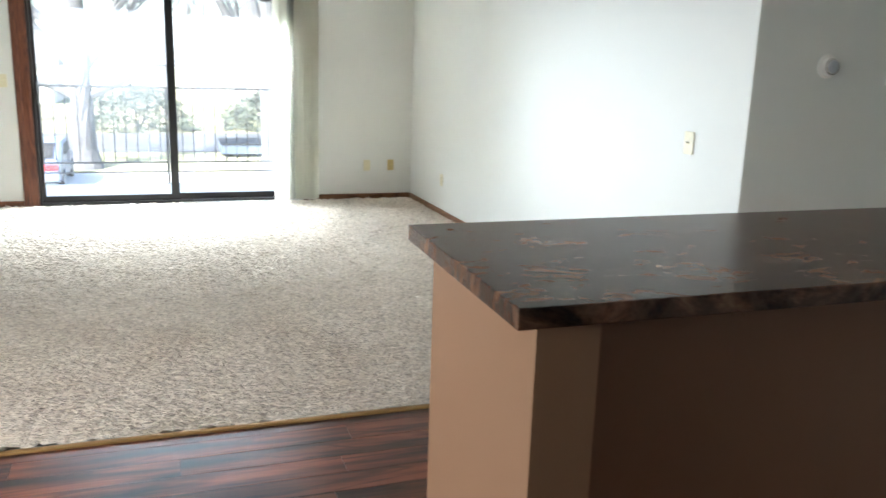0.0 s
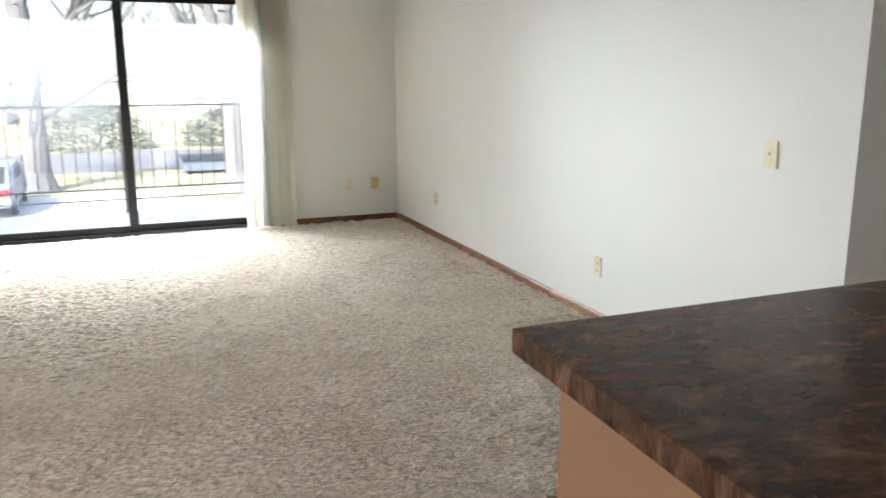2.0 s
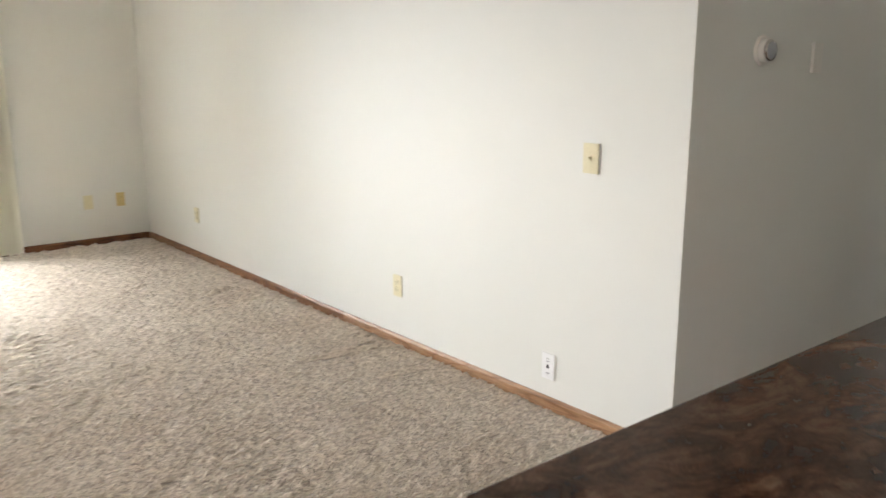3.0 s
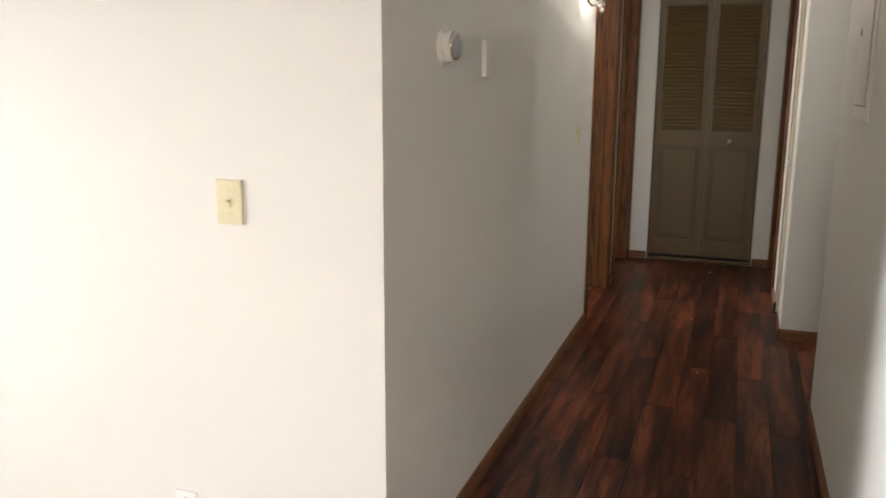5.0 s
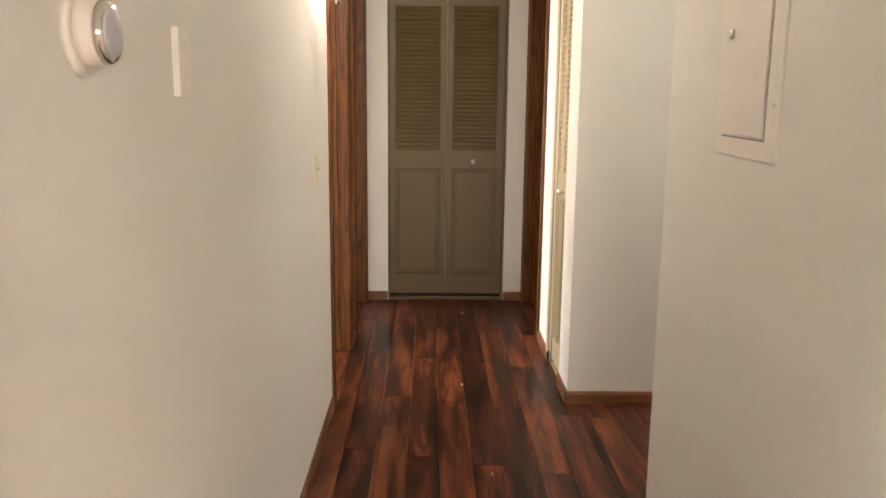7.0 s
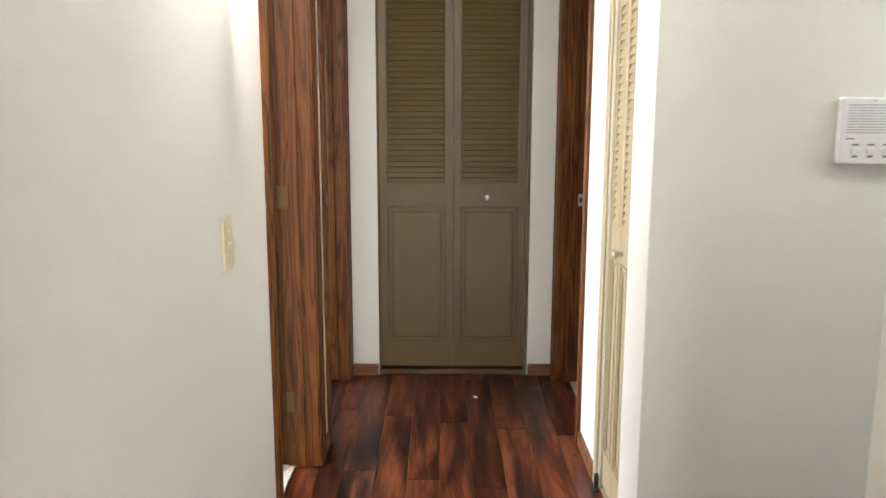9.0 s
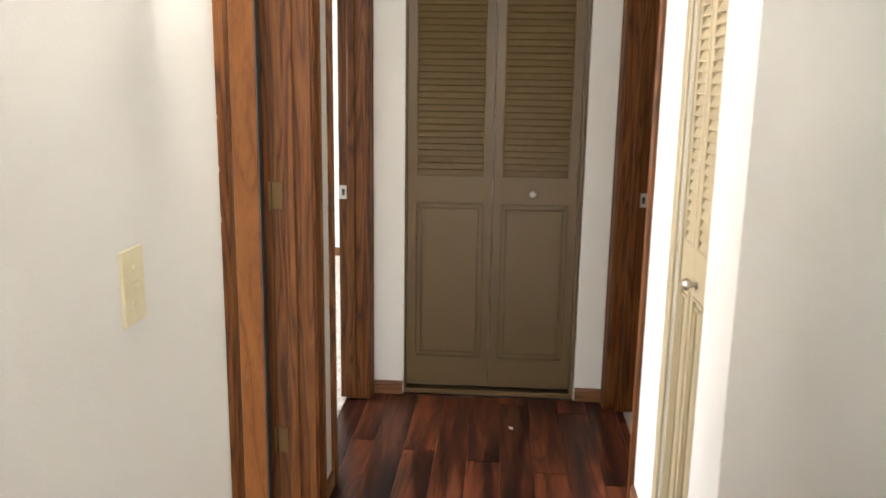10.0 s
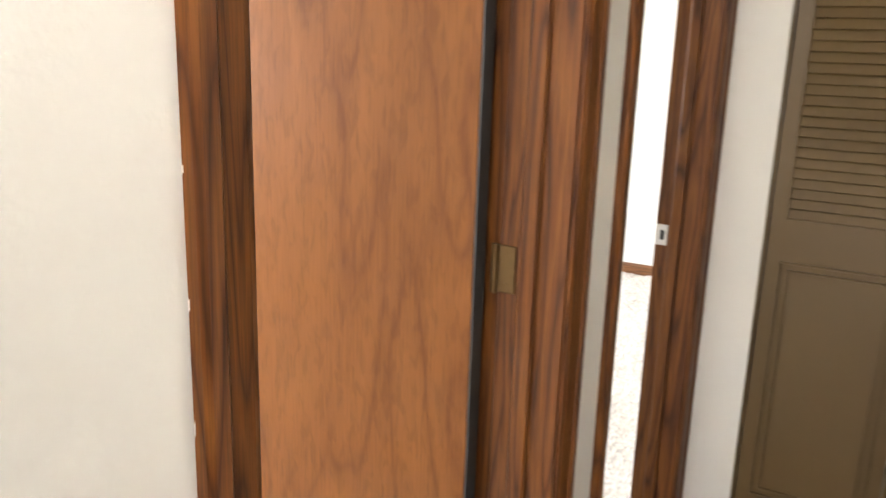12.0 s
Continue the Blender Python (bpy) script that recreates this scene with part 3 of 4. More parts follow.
# ---------------- louvred closet doors ----------------
def bifold(name, label, mat, width_edges, z0, top, knob_at, m, leaf_label):
    """Two hinged leaves in their own frame: x along the width, the face looks along -y; placed by the matrix m."""
    d = thing(name, label, "closet door", (0, 0, 0), kind="structure")
    a, b, c = width_edges
    fw = 0.016
    part("frame", boxes((a - fw - 0.003, a - 0.003, -0.006, 0.05, 0, top + fw), (c + 0.003, c + fw + 0.003, -0.006, 0.05, 0, top + fw), (a - fw, c + fw, -0.006, 0.05, top, top + fw), bevel=0.001), mat, d)
    part("sill_strip", boxes((a - fw, c + fw, -0.004, 0.05, 0.0, z0 - 0.022), bevel=0.002), mat, d)
    th = 0.028
    for lo, hi, knob in ((a, b - 0.0012, knob_at[0] < b), (b + 0.0012, c, knob_at[0] >= b)):
        w = hi - lo
        st = min(0.042, w * 0.16)
        st_in = st
        zb, zl = 1.03, top - 0.075
        body = boxes((lo, lo + st, 0, th, z0, top - 0.004), (hi - st_in, hi, 0, th, z0, top - 0.004),
                     (lo + st, hi - st_in, 0, th, zb - 0.13, zb), (lo + st, hi - st_in, 0, th, zl, top - 0.004), (lo + st, hi - st_in, 0, th, z0, z0 + 0.14),
                     (lo + st, hi - st_in, 0.004, th - 0.004, z0 + 0.14, zb - 0.13))
        lf = part("door_leaf", body, mat, d, leaf_label)
        # raised bead round the lower panel and the louvre field
        for y0, y1, bz0, bz1 in ((-0.006, 0.004, z0 + 0.135, zb - 0.125), (-0.0035, 0.004, z0 + 0.157, zb - 0.147), (-0.004, 0.004, zb - 0.006, zl + 0.006)):
            inset = 0.022 if y0 == -0.0035 else 0.0
            u0, u1, t = lo + st - 0.005 + inset, hi - st_in + 0.005 - inset, 0.007
            part("bead", boxes((u0, u0 + t, y0, y1, bz0, bz1), (u1 - t, u1, y0, y1, bz0, bz1), (u0 + t, u1 - t, y0, y1, bz0, bz0 + t), (u0 + t, u1 - t, y0, y1, bz1 - t, bz1), bevel=0.0018), mat, lf)
        # slats tilt down towards the hall
        n = int((zl - zb) / 0.0275)
        pitch = (zl - zb) / n
        sl = prism([(-0.002, -0.0150), (0.002, -0.0185), (0.015, 0.0125), (0.011, 0.0152)], 0, lo + st, hi - st_in)
        me = to_mesh("slat", sl, mat)
        for k in range(n):
            s = new("slat", me)
            s.parent = lf
            s.location = (0, 0, zb + pitch * (k + 0.5))
        if knob:
            part("knob", lathe([(0, 0.009), (0.004, 0.007), (0.012, 0.0065), (0.018, 0.012), (0.024, 0.0165), (0.030, 0.0155), (0.034, 0.009), (0.0355, 0.002)], (knob_at[0], -0.0005, knob_at[1]), (knob_at[0], -1, knob_at[1])), STEEL, lf, "small round nickel knob")
    d.matrix_world = m
    return d


# end of the hall: the width runs towards -y there
bifold("closet_door", "taupe painted louvred bifold closet door, closed", TAUPE, (-0.384, -0.004, 0.370), 0.046, 2.03, (0.173, 0.955), pose(EX + 0.016, 1.852, 0, 0, 0, -90), "taupe louvred leaf")
bifold("closet_door", "cream painted narrow louvred bifold closet door, closed", CREAM, (-0.15, 0.0, 0.15), 0.03, 2.03, (0.035, 0.94), pose(5.735, RY - 0.012, 0, 0, 0, 180), "cream louvred leaf")


solid("trim", boxes((5.906, 5.964, RY + 0.0005, RY + 0.009, 0, 2.10), bevel=0.002), CREAM, "cream painted trim beside the narrow closet door", "trim")


br = thing("door_bracket", "small dark bracket at the foot of the closet door", "bracket", (5.90, RY + 0.01, 0))
part("foot", boxes((5.868, 5.904, RY + 0.0005, RY + 0.022, 0.0, 0.006), bevel=0.001), DARKSLOT, br)
part("upright", boxes((5.893, 5.904, RY + 0.0005, RY + 0.016, 0.006, 0.062), bevel=0.002), DARKSLOT, br)


# ---------------- plates, switches, outlets ----------------
def plate_matrix(x, y, z, face):
    """Local x runs along the wall, local y into the wall; face: the way the plate looks."""
    return pose(x, y, z, 0, 0, {"-y": 0, "+y": 180, "-x": -90, "+x": 90}[face])


def cover(w, h, mat, parent, name="cover_plate", d=0.006):
    return part(name, boxes((-w / 2, w / 2, -d, 0.001, -h / 2, h / 2), bevel=0.0028, seg=2), mat, parent)


def screw(bm, x, z, y=-0.006):
    cyl(bm, (x, y + 0.001, z), (x, y - 0.0012, z), 0.0032, n=10)
    return bm


def light_switch(m, label, w=0.072, h=0.118, mat=None):
    mat = mat or IVORY
    t = thing("light_switch", label, "light switch")
    cover(w, h, mat, t)
    part("toggle_well", boxes((-0.0055, 0.0055, -0.0072, -0.005, -0.0125, 0.0125), bevel=0.0008), mat, t)
    lever = bmesh.new()
    box(lever, -0.0038, 0.0038, -0.020, -0.006, -0.004, 0.004, 0.0015)
    bmesh.ops.rotate(lever, verts=lever.verts, cent=(0, -0.006, 0), matrix=Matrix.Rotation(radians(-24), 3, "X"))
    part("toggle", lever, mat, t)
    for z in (-0.030, 0.030):
        part("screw", screw(bmesh.new(), 0, z), mat, t)
    t.matrix_world = m
    return t


def outlet(m, label, mat, faces=True):
    t = thing("wall_outlet", label, "outlet")
    cover(0.070, 0.114, mat, t)
    for z in (-0.0195, 0.0195):
        part("socket", boxes((-0.0165, 0.0165, -0.0085, -0.005, z - 0.0135, z + 0.0135), bevel=0.003), mat, t)
        part("slot", boxes((-0.0078, -0.0052, -0.0092, -0.0086, z - 0.003, z + 0.006), (0.0052, 0.0078, -0.0092, -0.0086, z - 0.003, z + 0.005), (-0.002, 0.002, -0.0092, -0.0086, z - 0.0105, z - 0.0065)), DARKSLOT, t)
    part("screw", screw(bmesh.new(), 0, 0), mat, t)
    t.matrix_world = m
    return t


def jack(m, label, mat, hole=DARKSLOT):
    t = thing("wall_jack", label, "wall jack")
    cover(0.070, 0.114, mat, t)
    part("jack_hole", boxes((-0.0075, 0.0075, -0.0082, -0.0055, -0.008, 0.008), bevel=0.001), hole, t)
    for z in (-0.036, 0.036):
        part("screw", screw(bmesh.new(), 0, z), STEEL, t)
    t.matrix_world = m
    return t


light_switch(plate_matrix(LX, 2.828, 1.090, "-x"), "ivory toggle light switch on the living room wall", 0.076, 0.116)
light_switch(plate_matrix(4.836, HY, 1.122, "-y"), "ivory toggle light switch on the hall wall", 0.073, 0.122)
light_switch(plate_matrix(-1.515, WY, 1.17, "-y"), "ivory light switch beside the sliding door")
outlet(plate_matrix(LX, 6.685, 0.343, "-x"), "ivory outlet on the living room wall", IVORY)
outlet(plate_matrix(LX, 4.10, 0.323, "-x"), "ivory outlet on the living room wall", IVORY)
outlet(plate_matrix(-2.10, WY, 0.368, "-y"), "ivory outlet on the window wall", IVORY)
wj = jack(plate_matrix(LX, 3.020, 0.193, "-x"), "white data jack plate low on the wall", WHITEPL)
for bz in (-0.030, 0.022, 0.034):
    part("marking", boxes((-0.009, 0.009, -0.0066, -0.0061, bz - 0.002, bz + 0.002)), GREYPL, wj)
outlet(plate_matrix(2.15, WY, 0.362, "-y"), "yellowed outlet on the window wall", YELLOWED)
jack(plate_matrix(1.89, WY, 0.360, "-y"), "pale blank wall plate on the window wall", IVORY, IVORY)

blank = thing("switch_plate", "painted-over blank switch plate on the hall wall", "switch plate")
cover(0.070, 0.116, PANELPAINT, blank, d=0.012)
for z in (-0.04, 0.04):
    part("screw", screw(bmesh.new(), 0, z, -0.012), PANELPAINT, blank)
blank.matrix_world = plate_matrix(3.195, HY, 1.467, "-y")

# round dial thermostat
th = thing("thermostat", "round cream dial thermostat with a clear ring", "thermostat", (2.793, HY, 1.490))
part("wall_ring", lathe([(0, 0.055), (0.005, 0.055), (0.008, 0.051), (0.009, 0.040)], (2.793, HY, 1.490), (2.793, HY - 1, 1.490), 40), PANELPAINT, th)
part("body", lathe([(0.008, 0.043), (0.018, 0.043), (0.028, 0.041), (0.031, 0.038)], (2.793, HY, 1.490), (2.793, HY - 1, 1.490), 40), PANELPAINT, th)
part("dial_ring", lathe([(0.031, 0.0395), (0.038, 0.0385), (0.041, 0.035)], (2.793, HY, 1.490), (2.793, HY - 1, 1.490), 40), CHROME, th, "clear plastic dial ring")
part("dial_face", lathe([(0.0405, 0.031), (0.0435, 0.029), (0.045, 0.010)], (2.793, HY, 1.490), (2.793, HY - 1, 1.490), 40), GRILLE, th, "grey dial face")

# sconce beside the first door
SX, SY, SZ = 4.925, HY - 0.085, 1.735
sc = thing("wall_sconce", "chrome wall sconce with a glass shade, lit", "wall lamp", (4.73, HY, 1.80))
part("backplate", lathe([(0, 0.055), (0.006, 0.055), (0.014, 0.040), (0.018, 0.012)], (4.73, HY, 1.84), (4.73, HY - 1, 1.84), 32), CHROME, sc)
bm = bmesh.new()
pts = [Vector((4.73 + (SX - 4.73) * u, HY - 0.015 - 0.070 * u, 1.84 - 0.060 * math.sin(u * math.pi) - 0.03 * u)) for u in [k / 12 for k in range(13)]]
for p, q in zip(pts, pts[1:]):
    cyl(bm, p, q, 0.006, n=10)
part("arm", bm, CHROME, sc)
part("finial", lathe([(0.0, 0.003), (0.008, 0.010), (0.018, 0.011), (0.026, 0.007), (0.034, 0.016), (0.042, 0.017), (0.048, 0.010), (0.062, 0.010), (0.070, 0.034), (0.076, 0.036), (0.080, 0.030), (0.115, 0.020)], (SX, SY, SZ), (SX, SY, 3)), CHROME, sc, "turned chrome finial and cup")
shade = part("shade", lathe([(0, 0.035), (0.03, 0.055), (0.10, 0.062), (0.16, 0.075)], (SX, SY, SZ + 0.11), (SX, SY, 3), 28), GLASS, sc, "clear glass shade")
shade.visible_shadow = False

# ceiling light of the entry, up the side passage
el = thing("ceiling_light", "round white glass ceiling light in the side passage, lit", "ceiling light", (4.70, -0.45, CH))
part("canopy", lathe([(0, 0.15), (0.012, 0.15), (0.022, 0.14)], (4.70, -0.45, CH), (4.70, -0.45, 0), 32), WHITEPL, el)
dome = part("dome", lathe([(0.018, 0.138), (0.06, 0.13), (0.10, 0.10), (0.13, 0.05), (0.138, 0.012)], (4.70, -0.45, CH), (4.70, -0.45, 0), 32), GLASS, el, "frosted glass dome")
dome.visible_shadow = False

# breaker panel
bp = thing("breaker_panel", "breaker panel cover painted like the wall", "breaker panel", (3.606, PY, 1.6))
part("cover", boxes((3.428, 3.791, PY - 0.001, PY + 0.006, 1.2780, 1.8960), bevel=0.0025), PANELPAINT, bp)
pd = part("door", boxes((3.494, 3.741, PY + 0.006, PY + 0.0105, 1.3290, 1.8460), bevel=0.0015), PANELPAINT, bp)
part("door_seam", boxes((3.488, 3.493, PY + 0.006, PY + 0.0066, 1.3230, 1.8520), (3.488, 3.747, PY + 0.006, PY + 0.0066, 1.3215, 1.3255)), GREYPL, bp)
part("lock", lathe([(0, 0.012), (0.004, 0.012), (0.006, 0.009)], (3.711, PY + 0.0105, 1.5610), (3.711, PY + 2, 1.5610), 20), STEEL, pd, "small round lock")
for sx, sz in ((3.451, 1.40), (3.766, 1.42), (3.451, 1.80), (3.766, 1.80)):
    part("screw", lathe([(0, 0.005), (0.002, 0.0045), (0.003, 0.002)], (sx, PY + 0.006, sz), (sx, PY + 2, sz), 10), STEEL, bp)

# intercom
ic = thing("intercom", "white wall intercom with a slotted speaker and three buttons", "intercom", (RX, 0.728, 1.36))
part("housing", boxes((RX - 0.028, RX, 0.640, 0.816, 1.272, 1.454), bevel=0.006, seg=2), WHITEPL, ic)
for k in range(11):
    z = 1.357 + k * 0.0075
    part("speaker_slot", boxes((RX - 0.0287, RX - 0.0276, 0.657, 0.800, z, z + 0.0032)), GRILLE, ic)
for k, y in enumerate((0.772, 0.729, 0.686)):
    part("button", boxes((RX - 0.033, RX - 0.0275, y - 0.012, y + 0.012, 1.302, 1.317), bevel=0.0015), WHITEPL, ic)
    part("marking", boxes((RX - 0.0286, RX - 0.0276, y - 0.010, y + 0.010, 1.323, 1.328)), GREYPL, ic)
    part("marking", boxes((RX - 0.0286, RX - 0.0276, y - 0.008, y + 0.008, 1.290, 1.296)), GREYPL, ic)
part("marking", boxes((RX - 0.0286, RX - 0.0276, 0.776, 0.800, 1.340, 1.3435)), GREYPL, ic)
part("indicator", boxes((RX - 0.0290, RX - 0.0276, 0.726, 0.730, 1.444, 1.447)), GREYPL, ic)

# ---------------- peninsula counter ----------------
CT = 1.034
ctr = thing("counter", "brown marbled laminate peninsula counter on a tan half wall", "counter", (0.5, 0.9, 0))
# its free end is a little out of square
top = prism([(0.392, 0.526), (2.30, 0.526), (2.30, 1.296), (0.418, 1.296)], 2, CT - 0.042, CT)
bmesh.ops.bevel(top, geom=top.edges[:], offset=0.004, segments=2, affect="EDGES", profile=0.7)
part("countertop", top, LAMINATE, ctr, "brown marbled laminate top")
part("end_wall", prism([(0.440, 0.547), (0.574, 0.547), (0.588, 1.215), (0.464, 1.215)], 2, 0, CT - 0.042), TAN, ctr, "tan painted end of the half wall")
part("back_wall", boxes((0.590, 2.30, 1.085, 1.213, 0, CT - 0.042)), TAN, ctr)
# the shade below the top is in this panel's colour
part("cabinet_front", boxes((0.588, 2.30, 0.60, 0.64, 0.0, CT - 0.042)), SHADEBROWN, ctr, "brown panel with the shade under the top put into its colour")


# ---------------- sliding door and blinds ----------------
sd = thing("sliding_door", "black-framed sliding glass patio door, closed", "sliding door", (-0.07, WY, 0), kind="structure")
part("casing", prism(casing_profile(-1.418, -1.288, WY, -1), 2, 0.0, 2.12), BROWNTRIM, sd, "brown wooden casing")
part("casing", boxes((1.16, 1.28, WY - 0.016, WY - 0.0005, 0, 2.12), bevel=0.003), BROWNTRIM, sd)
part("head_casing", boxes((-1.418, 1.28, WY - 0.017, WY - 0.0005, 2.121, 2.22), bevel=0.003), BROWNTRIM, sd)
part("frame", boxes((-1.30, -1.262, WY + 0.002, WY + T, 0, 2.08), (1.122, 1.16, WY + 0.002, WY + T, 0, 2.08), (-1.262, 1.122, WY + 0.002, WY + T, 2.03, 2.08), bevel=0.002), BLACK, sd)
part("track", boxes((-1.262, 1.122, WY - 0.02, WY + T, 0.0, 0.035), bevel=0.002), BLACK, sd)
part("track_rail", boxes((-0.02, 1.20, WY - 0.035, WY - 0.022, 0.004, 0.018), bevel=0.002), TRACKGREY, sd, "bare metal rail")
for x0, x1, y in ((-1.262, -0.018, WY + 0.02), (-0.095, 1.122, WY + 0.065)):
    s = 0.052 if y < WY + 0.05 else 0.045
    pf = part("panel_frame", boxes((x0, x0 + (0.03 if x0 < -1 else 0.077), y, y + 0.035, 0.035, 2.03), (x1 - 0.077 if x1 < 0 else x1 - s, x1, y, y + 0.035, 0.035, 2.03),
                                   (x0 + 0.03, x1 - 0.03, y + 0.001, y + 0.034, 0.035, 0.092), (x0 + 0.03, x1 - 0.03, y + 0.001, y + 0.034, 1.995, 2.03), bevel=0.0015), BLACK, sd)
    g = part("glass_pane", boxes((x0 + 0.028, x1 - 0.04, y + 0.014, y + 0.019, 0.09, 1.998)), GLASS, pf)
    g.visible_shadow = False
part("handle", boxes((-1.258, -1.238, WY - 0.022, WY + 0.019, 0.96, 1.16), (-1.235, -1.222, WY - 0.03, WY + 0.019, 1.02, 1.10), bevel=0.006, seg=2), BLACK, sd)

vb = thing("vertical_blind", "cream vertical blind drawn into a stack beside the door", "blind", (1.12, 7.63, 0))
part("headrail", boxes((-1.35, 1.36, 7.605, 7.655, 2.17, 2.21), bevel=0.003), WHITEPL, vb)
rng = random.Random(3)
VANES = [(0.945, 5), (1.010, 12)] + [(1.062 + 0.012 * k, 76 + rng.uniform(-7, 7)) for k in range(5)] + [(1.150, 24), (1.195, 20), (1.240, 26), (1.285, 16), (1.318, 22)]
for x, turn in VANES:
    ang = radians(turn)
    bm = bmesh.new()
    n = 5
    rows = []
    for z in (0.02 + rng.uniform(0, 0.012), 2.17):
        ring = []
        for j in range(n):
            u = (j / (n - 1) - 0.5) * 0.088
            bow = 0.006 * (1 - (2 * j / (n - 1) - 1) ** 2)
            ring.append(bm.verts.new((x + u * math.cos(ang) - bow * math.sin(ang), 7.63 + u * math.sin(ang) + bow * math.cos(ang), z)))
        rows.append(ring)
    for j in range(n - 1):
        bm.faces.new((rows[0][j], rows[0][j + 1], rows[1][j + 1], rows[1][j]))
    bmesh.ops.solidify(bm, geom=bm.faces[:], thickness=0.001)
    for f in bm.faces:
        f.smooth = True
    part("vane", bm, VANE, vb)

# dining window beside the kitchen
w2 = thing("window_2", "white-framed dining window", "window", (-3.26, 0.8, 0.9), kind="structure")
part("window_frame", boxes((-3.30, -3.24, -0.3, -0.25, 0.9, 2.05), (-3.30, -3.24, 1.85, 1.9, 0.9, 2.05), (-3.30, -3.24, -0.25, 1.85, 0.9, 0.95), (-3.30, -3.24, -0.25, 1.85, 2.0, 2.05), (-3.295, -3.245, 0.775, 0.825, 0.95, 2.0)), WHITEPL, w2)
part("window_sill", boxes((-3.24, -3.16, -0.34, 1.94, 0.875, 0.9), bevel=0.004), WHITEPL, w2)

# ---------------- bathroom vanity ----------------
va = thing("bathroom_vanity", "dark wooden bathroom vanity with a white top", "vanity", (7.9, 0.9, 0))
part("body", boxes((7.24, 8.7, 0.66, RY - T, 0.09, 0.80), (7.28, 8.7, 0.72, RY - T, 0, 0.09)), CABINET, va)
part("countertop", boxes((7.20, 8.74, 0.61, RY - T, 0.80, 0.84), bevel=0.006, seg=2), WHITEPL, va, "white cultured marble top")
part("backsplash", boxes((7.20, 8.74, RY - T - 0.02, RY - T - 0.001, 0.84, 0.93), bevel=0.003), WHITEPL, va)
for x in (7.28, 7.76, 8.24):
    dr = part("door", boxes((x, x + 0.44, 0.64, 0.66, 0.13, 0.77), bevel=0.004), CABINET, va)

# scraps on the hall floor
for sx, sy, r in ((6.86, 1.745, 0.012), (5.55, 1.80, 0.006), (4.6, 1.72, 0.005)):
    bm = bmesh.new()
    box(bm, sx - r, sx + r, sy - r * 0.6, sy + r * 0.6, 0.0015, 0.004, 0.001)
    box(bm, sx, sx + r * 1.3, sy + r * 0.3, sy + r, 0.0015, 0.005, 0.001)
    tagged(new("paper_scrap", to_mesh("paper_scrap", bm, PAPER)), "tiny white paper scrap lying on the planks", "litter", "scraps on the hall floor")

# ---------------- outdoors ----------------
GZ = -2.75
solid("ground", boxes((-900, 900, WY + T + 0.02, 1500, GZ - 0.3, GZ), (-900, 900, -900, WY + T + 0.02, GZ - 0.3, GZ)), LAWN, "pale winter lawn", "ground")
solid("road", boxes((-300, 300, 37, 46, GZ + 0.004, GZ + 0.02)), ASPHALT, "asphalt road beyond the lawn", "road")
solid("parking_lot", boxes((-40, 1.0, 24.5, 30.5, GZ + 0.004, GZ + 0.015)), CONCRETE, "pale concrete parking lot below the balcony", "parking lot")
solid("building_base", boxes((-3.32, 11.0, -2.72, WY + T, GZ, -0.26)), SIDING, "lower storey of the apartment house", "wall")
solid("balcony_slab", boxes((-3.4, 2.6, WY + T + 0.002, 9.30, -0.16, -0.02), bevel=0.006), CONCRETE, "pale concrete balcony floor", "balcony")

rail = thing("balcony_railing", "thin dark metal balcony railing with upright bars", "railing", (0, 9.2, 0))
part("top_rail", boxes((-3.4, 2.6, 9.185, 9.215, 1.065, 1.09), bevel=0.003), RAILMETAL, rail)
part("bottom_rail", boxes((-3.4, 2.6, 9.19, 9.21, 0.225, 0.243), bevel=0.003), RAILMETAL, rail)
part("toe_rail", boxes((-3.4, 2.6, 9.192, 9.208, 0.115, 0.130), bevel=0.003), RAILMETAL, rail)
k = 0
while -3.35 + 0.122 * k < 2.6:
    x = -3.35 + 0.122 * k
    part("bar", boxes((x - 0.006, x + 0.006, 9.194, 9.206, 0.243, 1.065)), RAILMETAL, rail)
    k += 1
for x in (-3.35, -1.72, -0.10, 1.52):
    part("post", boxes((x - 0.014, x + 0.014, 9.216, 9.244, -0.15, 1.065), bevel=0.002), RAILMETAL, rail)


def branch(bm, a, d, length, r0, r1, rng, bend=0.12, n=7, steps=5):
    """A tapered limb; returns points along it with their radius."""
    pts = [(Vector(a), r0)]
    d = Vector(d).normalized()
    for s in range(steps):
        d = (d + Vector((rng.uniform(-bend, bend), rng.uniform(-bend, bend), rng.uniform(-bend * 0.4, bend * 0.7)))).normalized()
        pts.append((pts[-1][0] + d * length / steps, r0 + (r1 - r0) * (s + 1) / steps))
    rings = []
    for i, (p, r) in enumerate(pts):
        t = (pts[min(i + 1, steps)][0] - pts[max(i - 1, 0)][0]).normalized()
        q = t.to_track_quat("Z", "Y").to_matrix()
        rings.append([bm.verts.new(p + q @ Vector((r * math.cos(2 * math.pi * k / n), r * math.sin(2 * math.pi * k / n), 0))) for k in range(n)])
    for u, v in zip(rings, rings[1:]):
        for k in range(n):
            bm.faces.new((u[k], u[(k + 1) % n], v[(k + 1) % n], v[k]))
    return pts


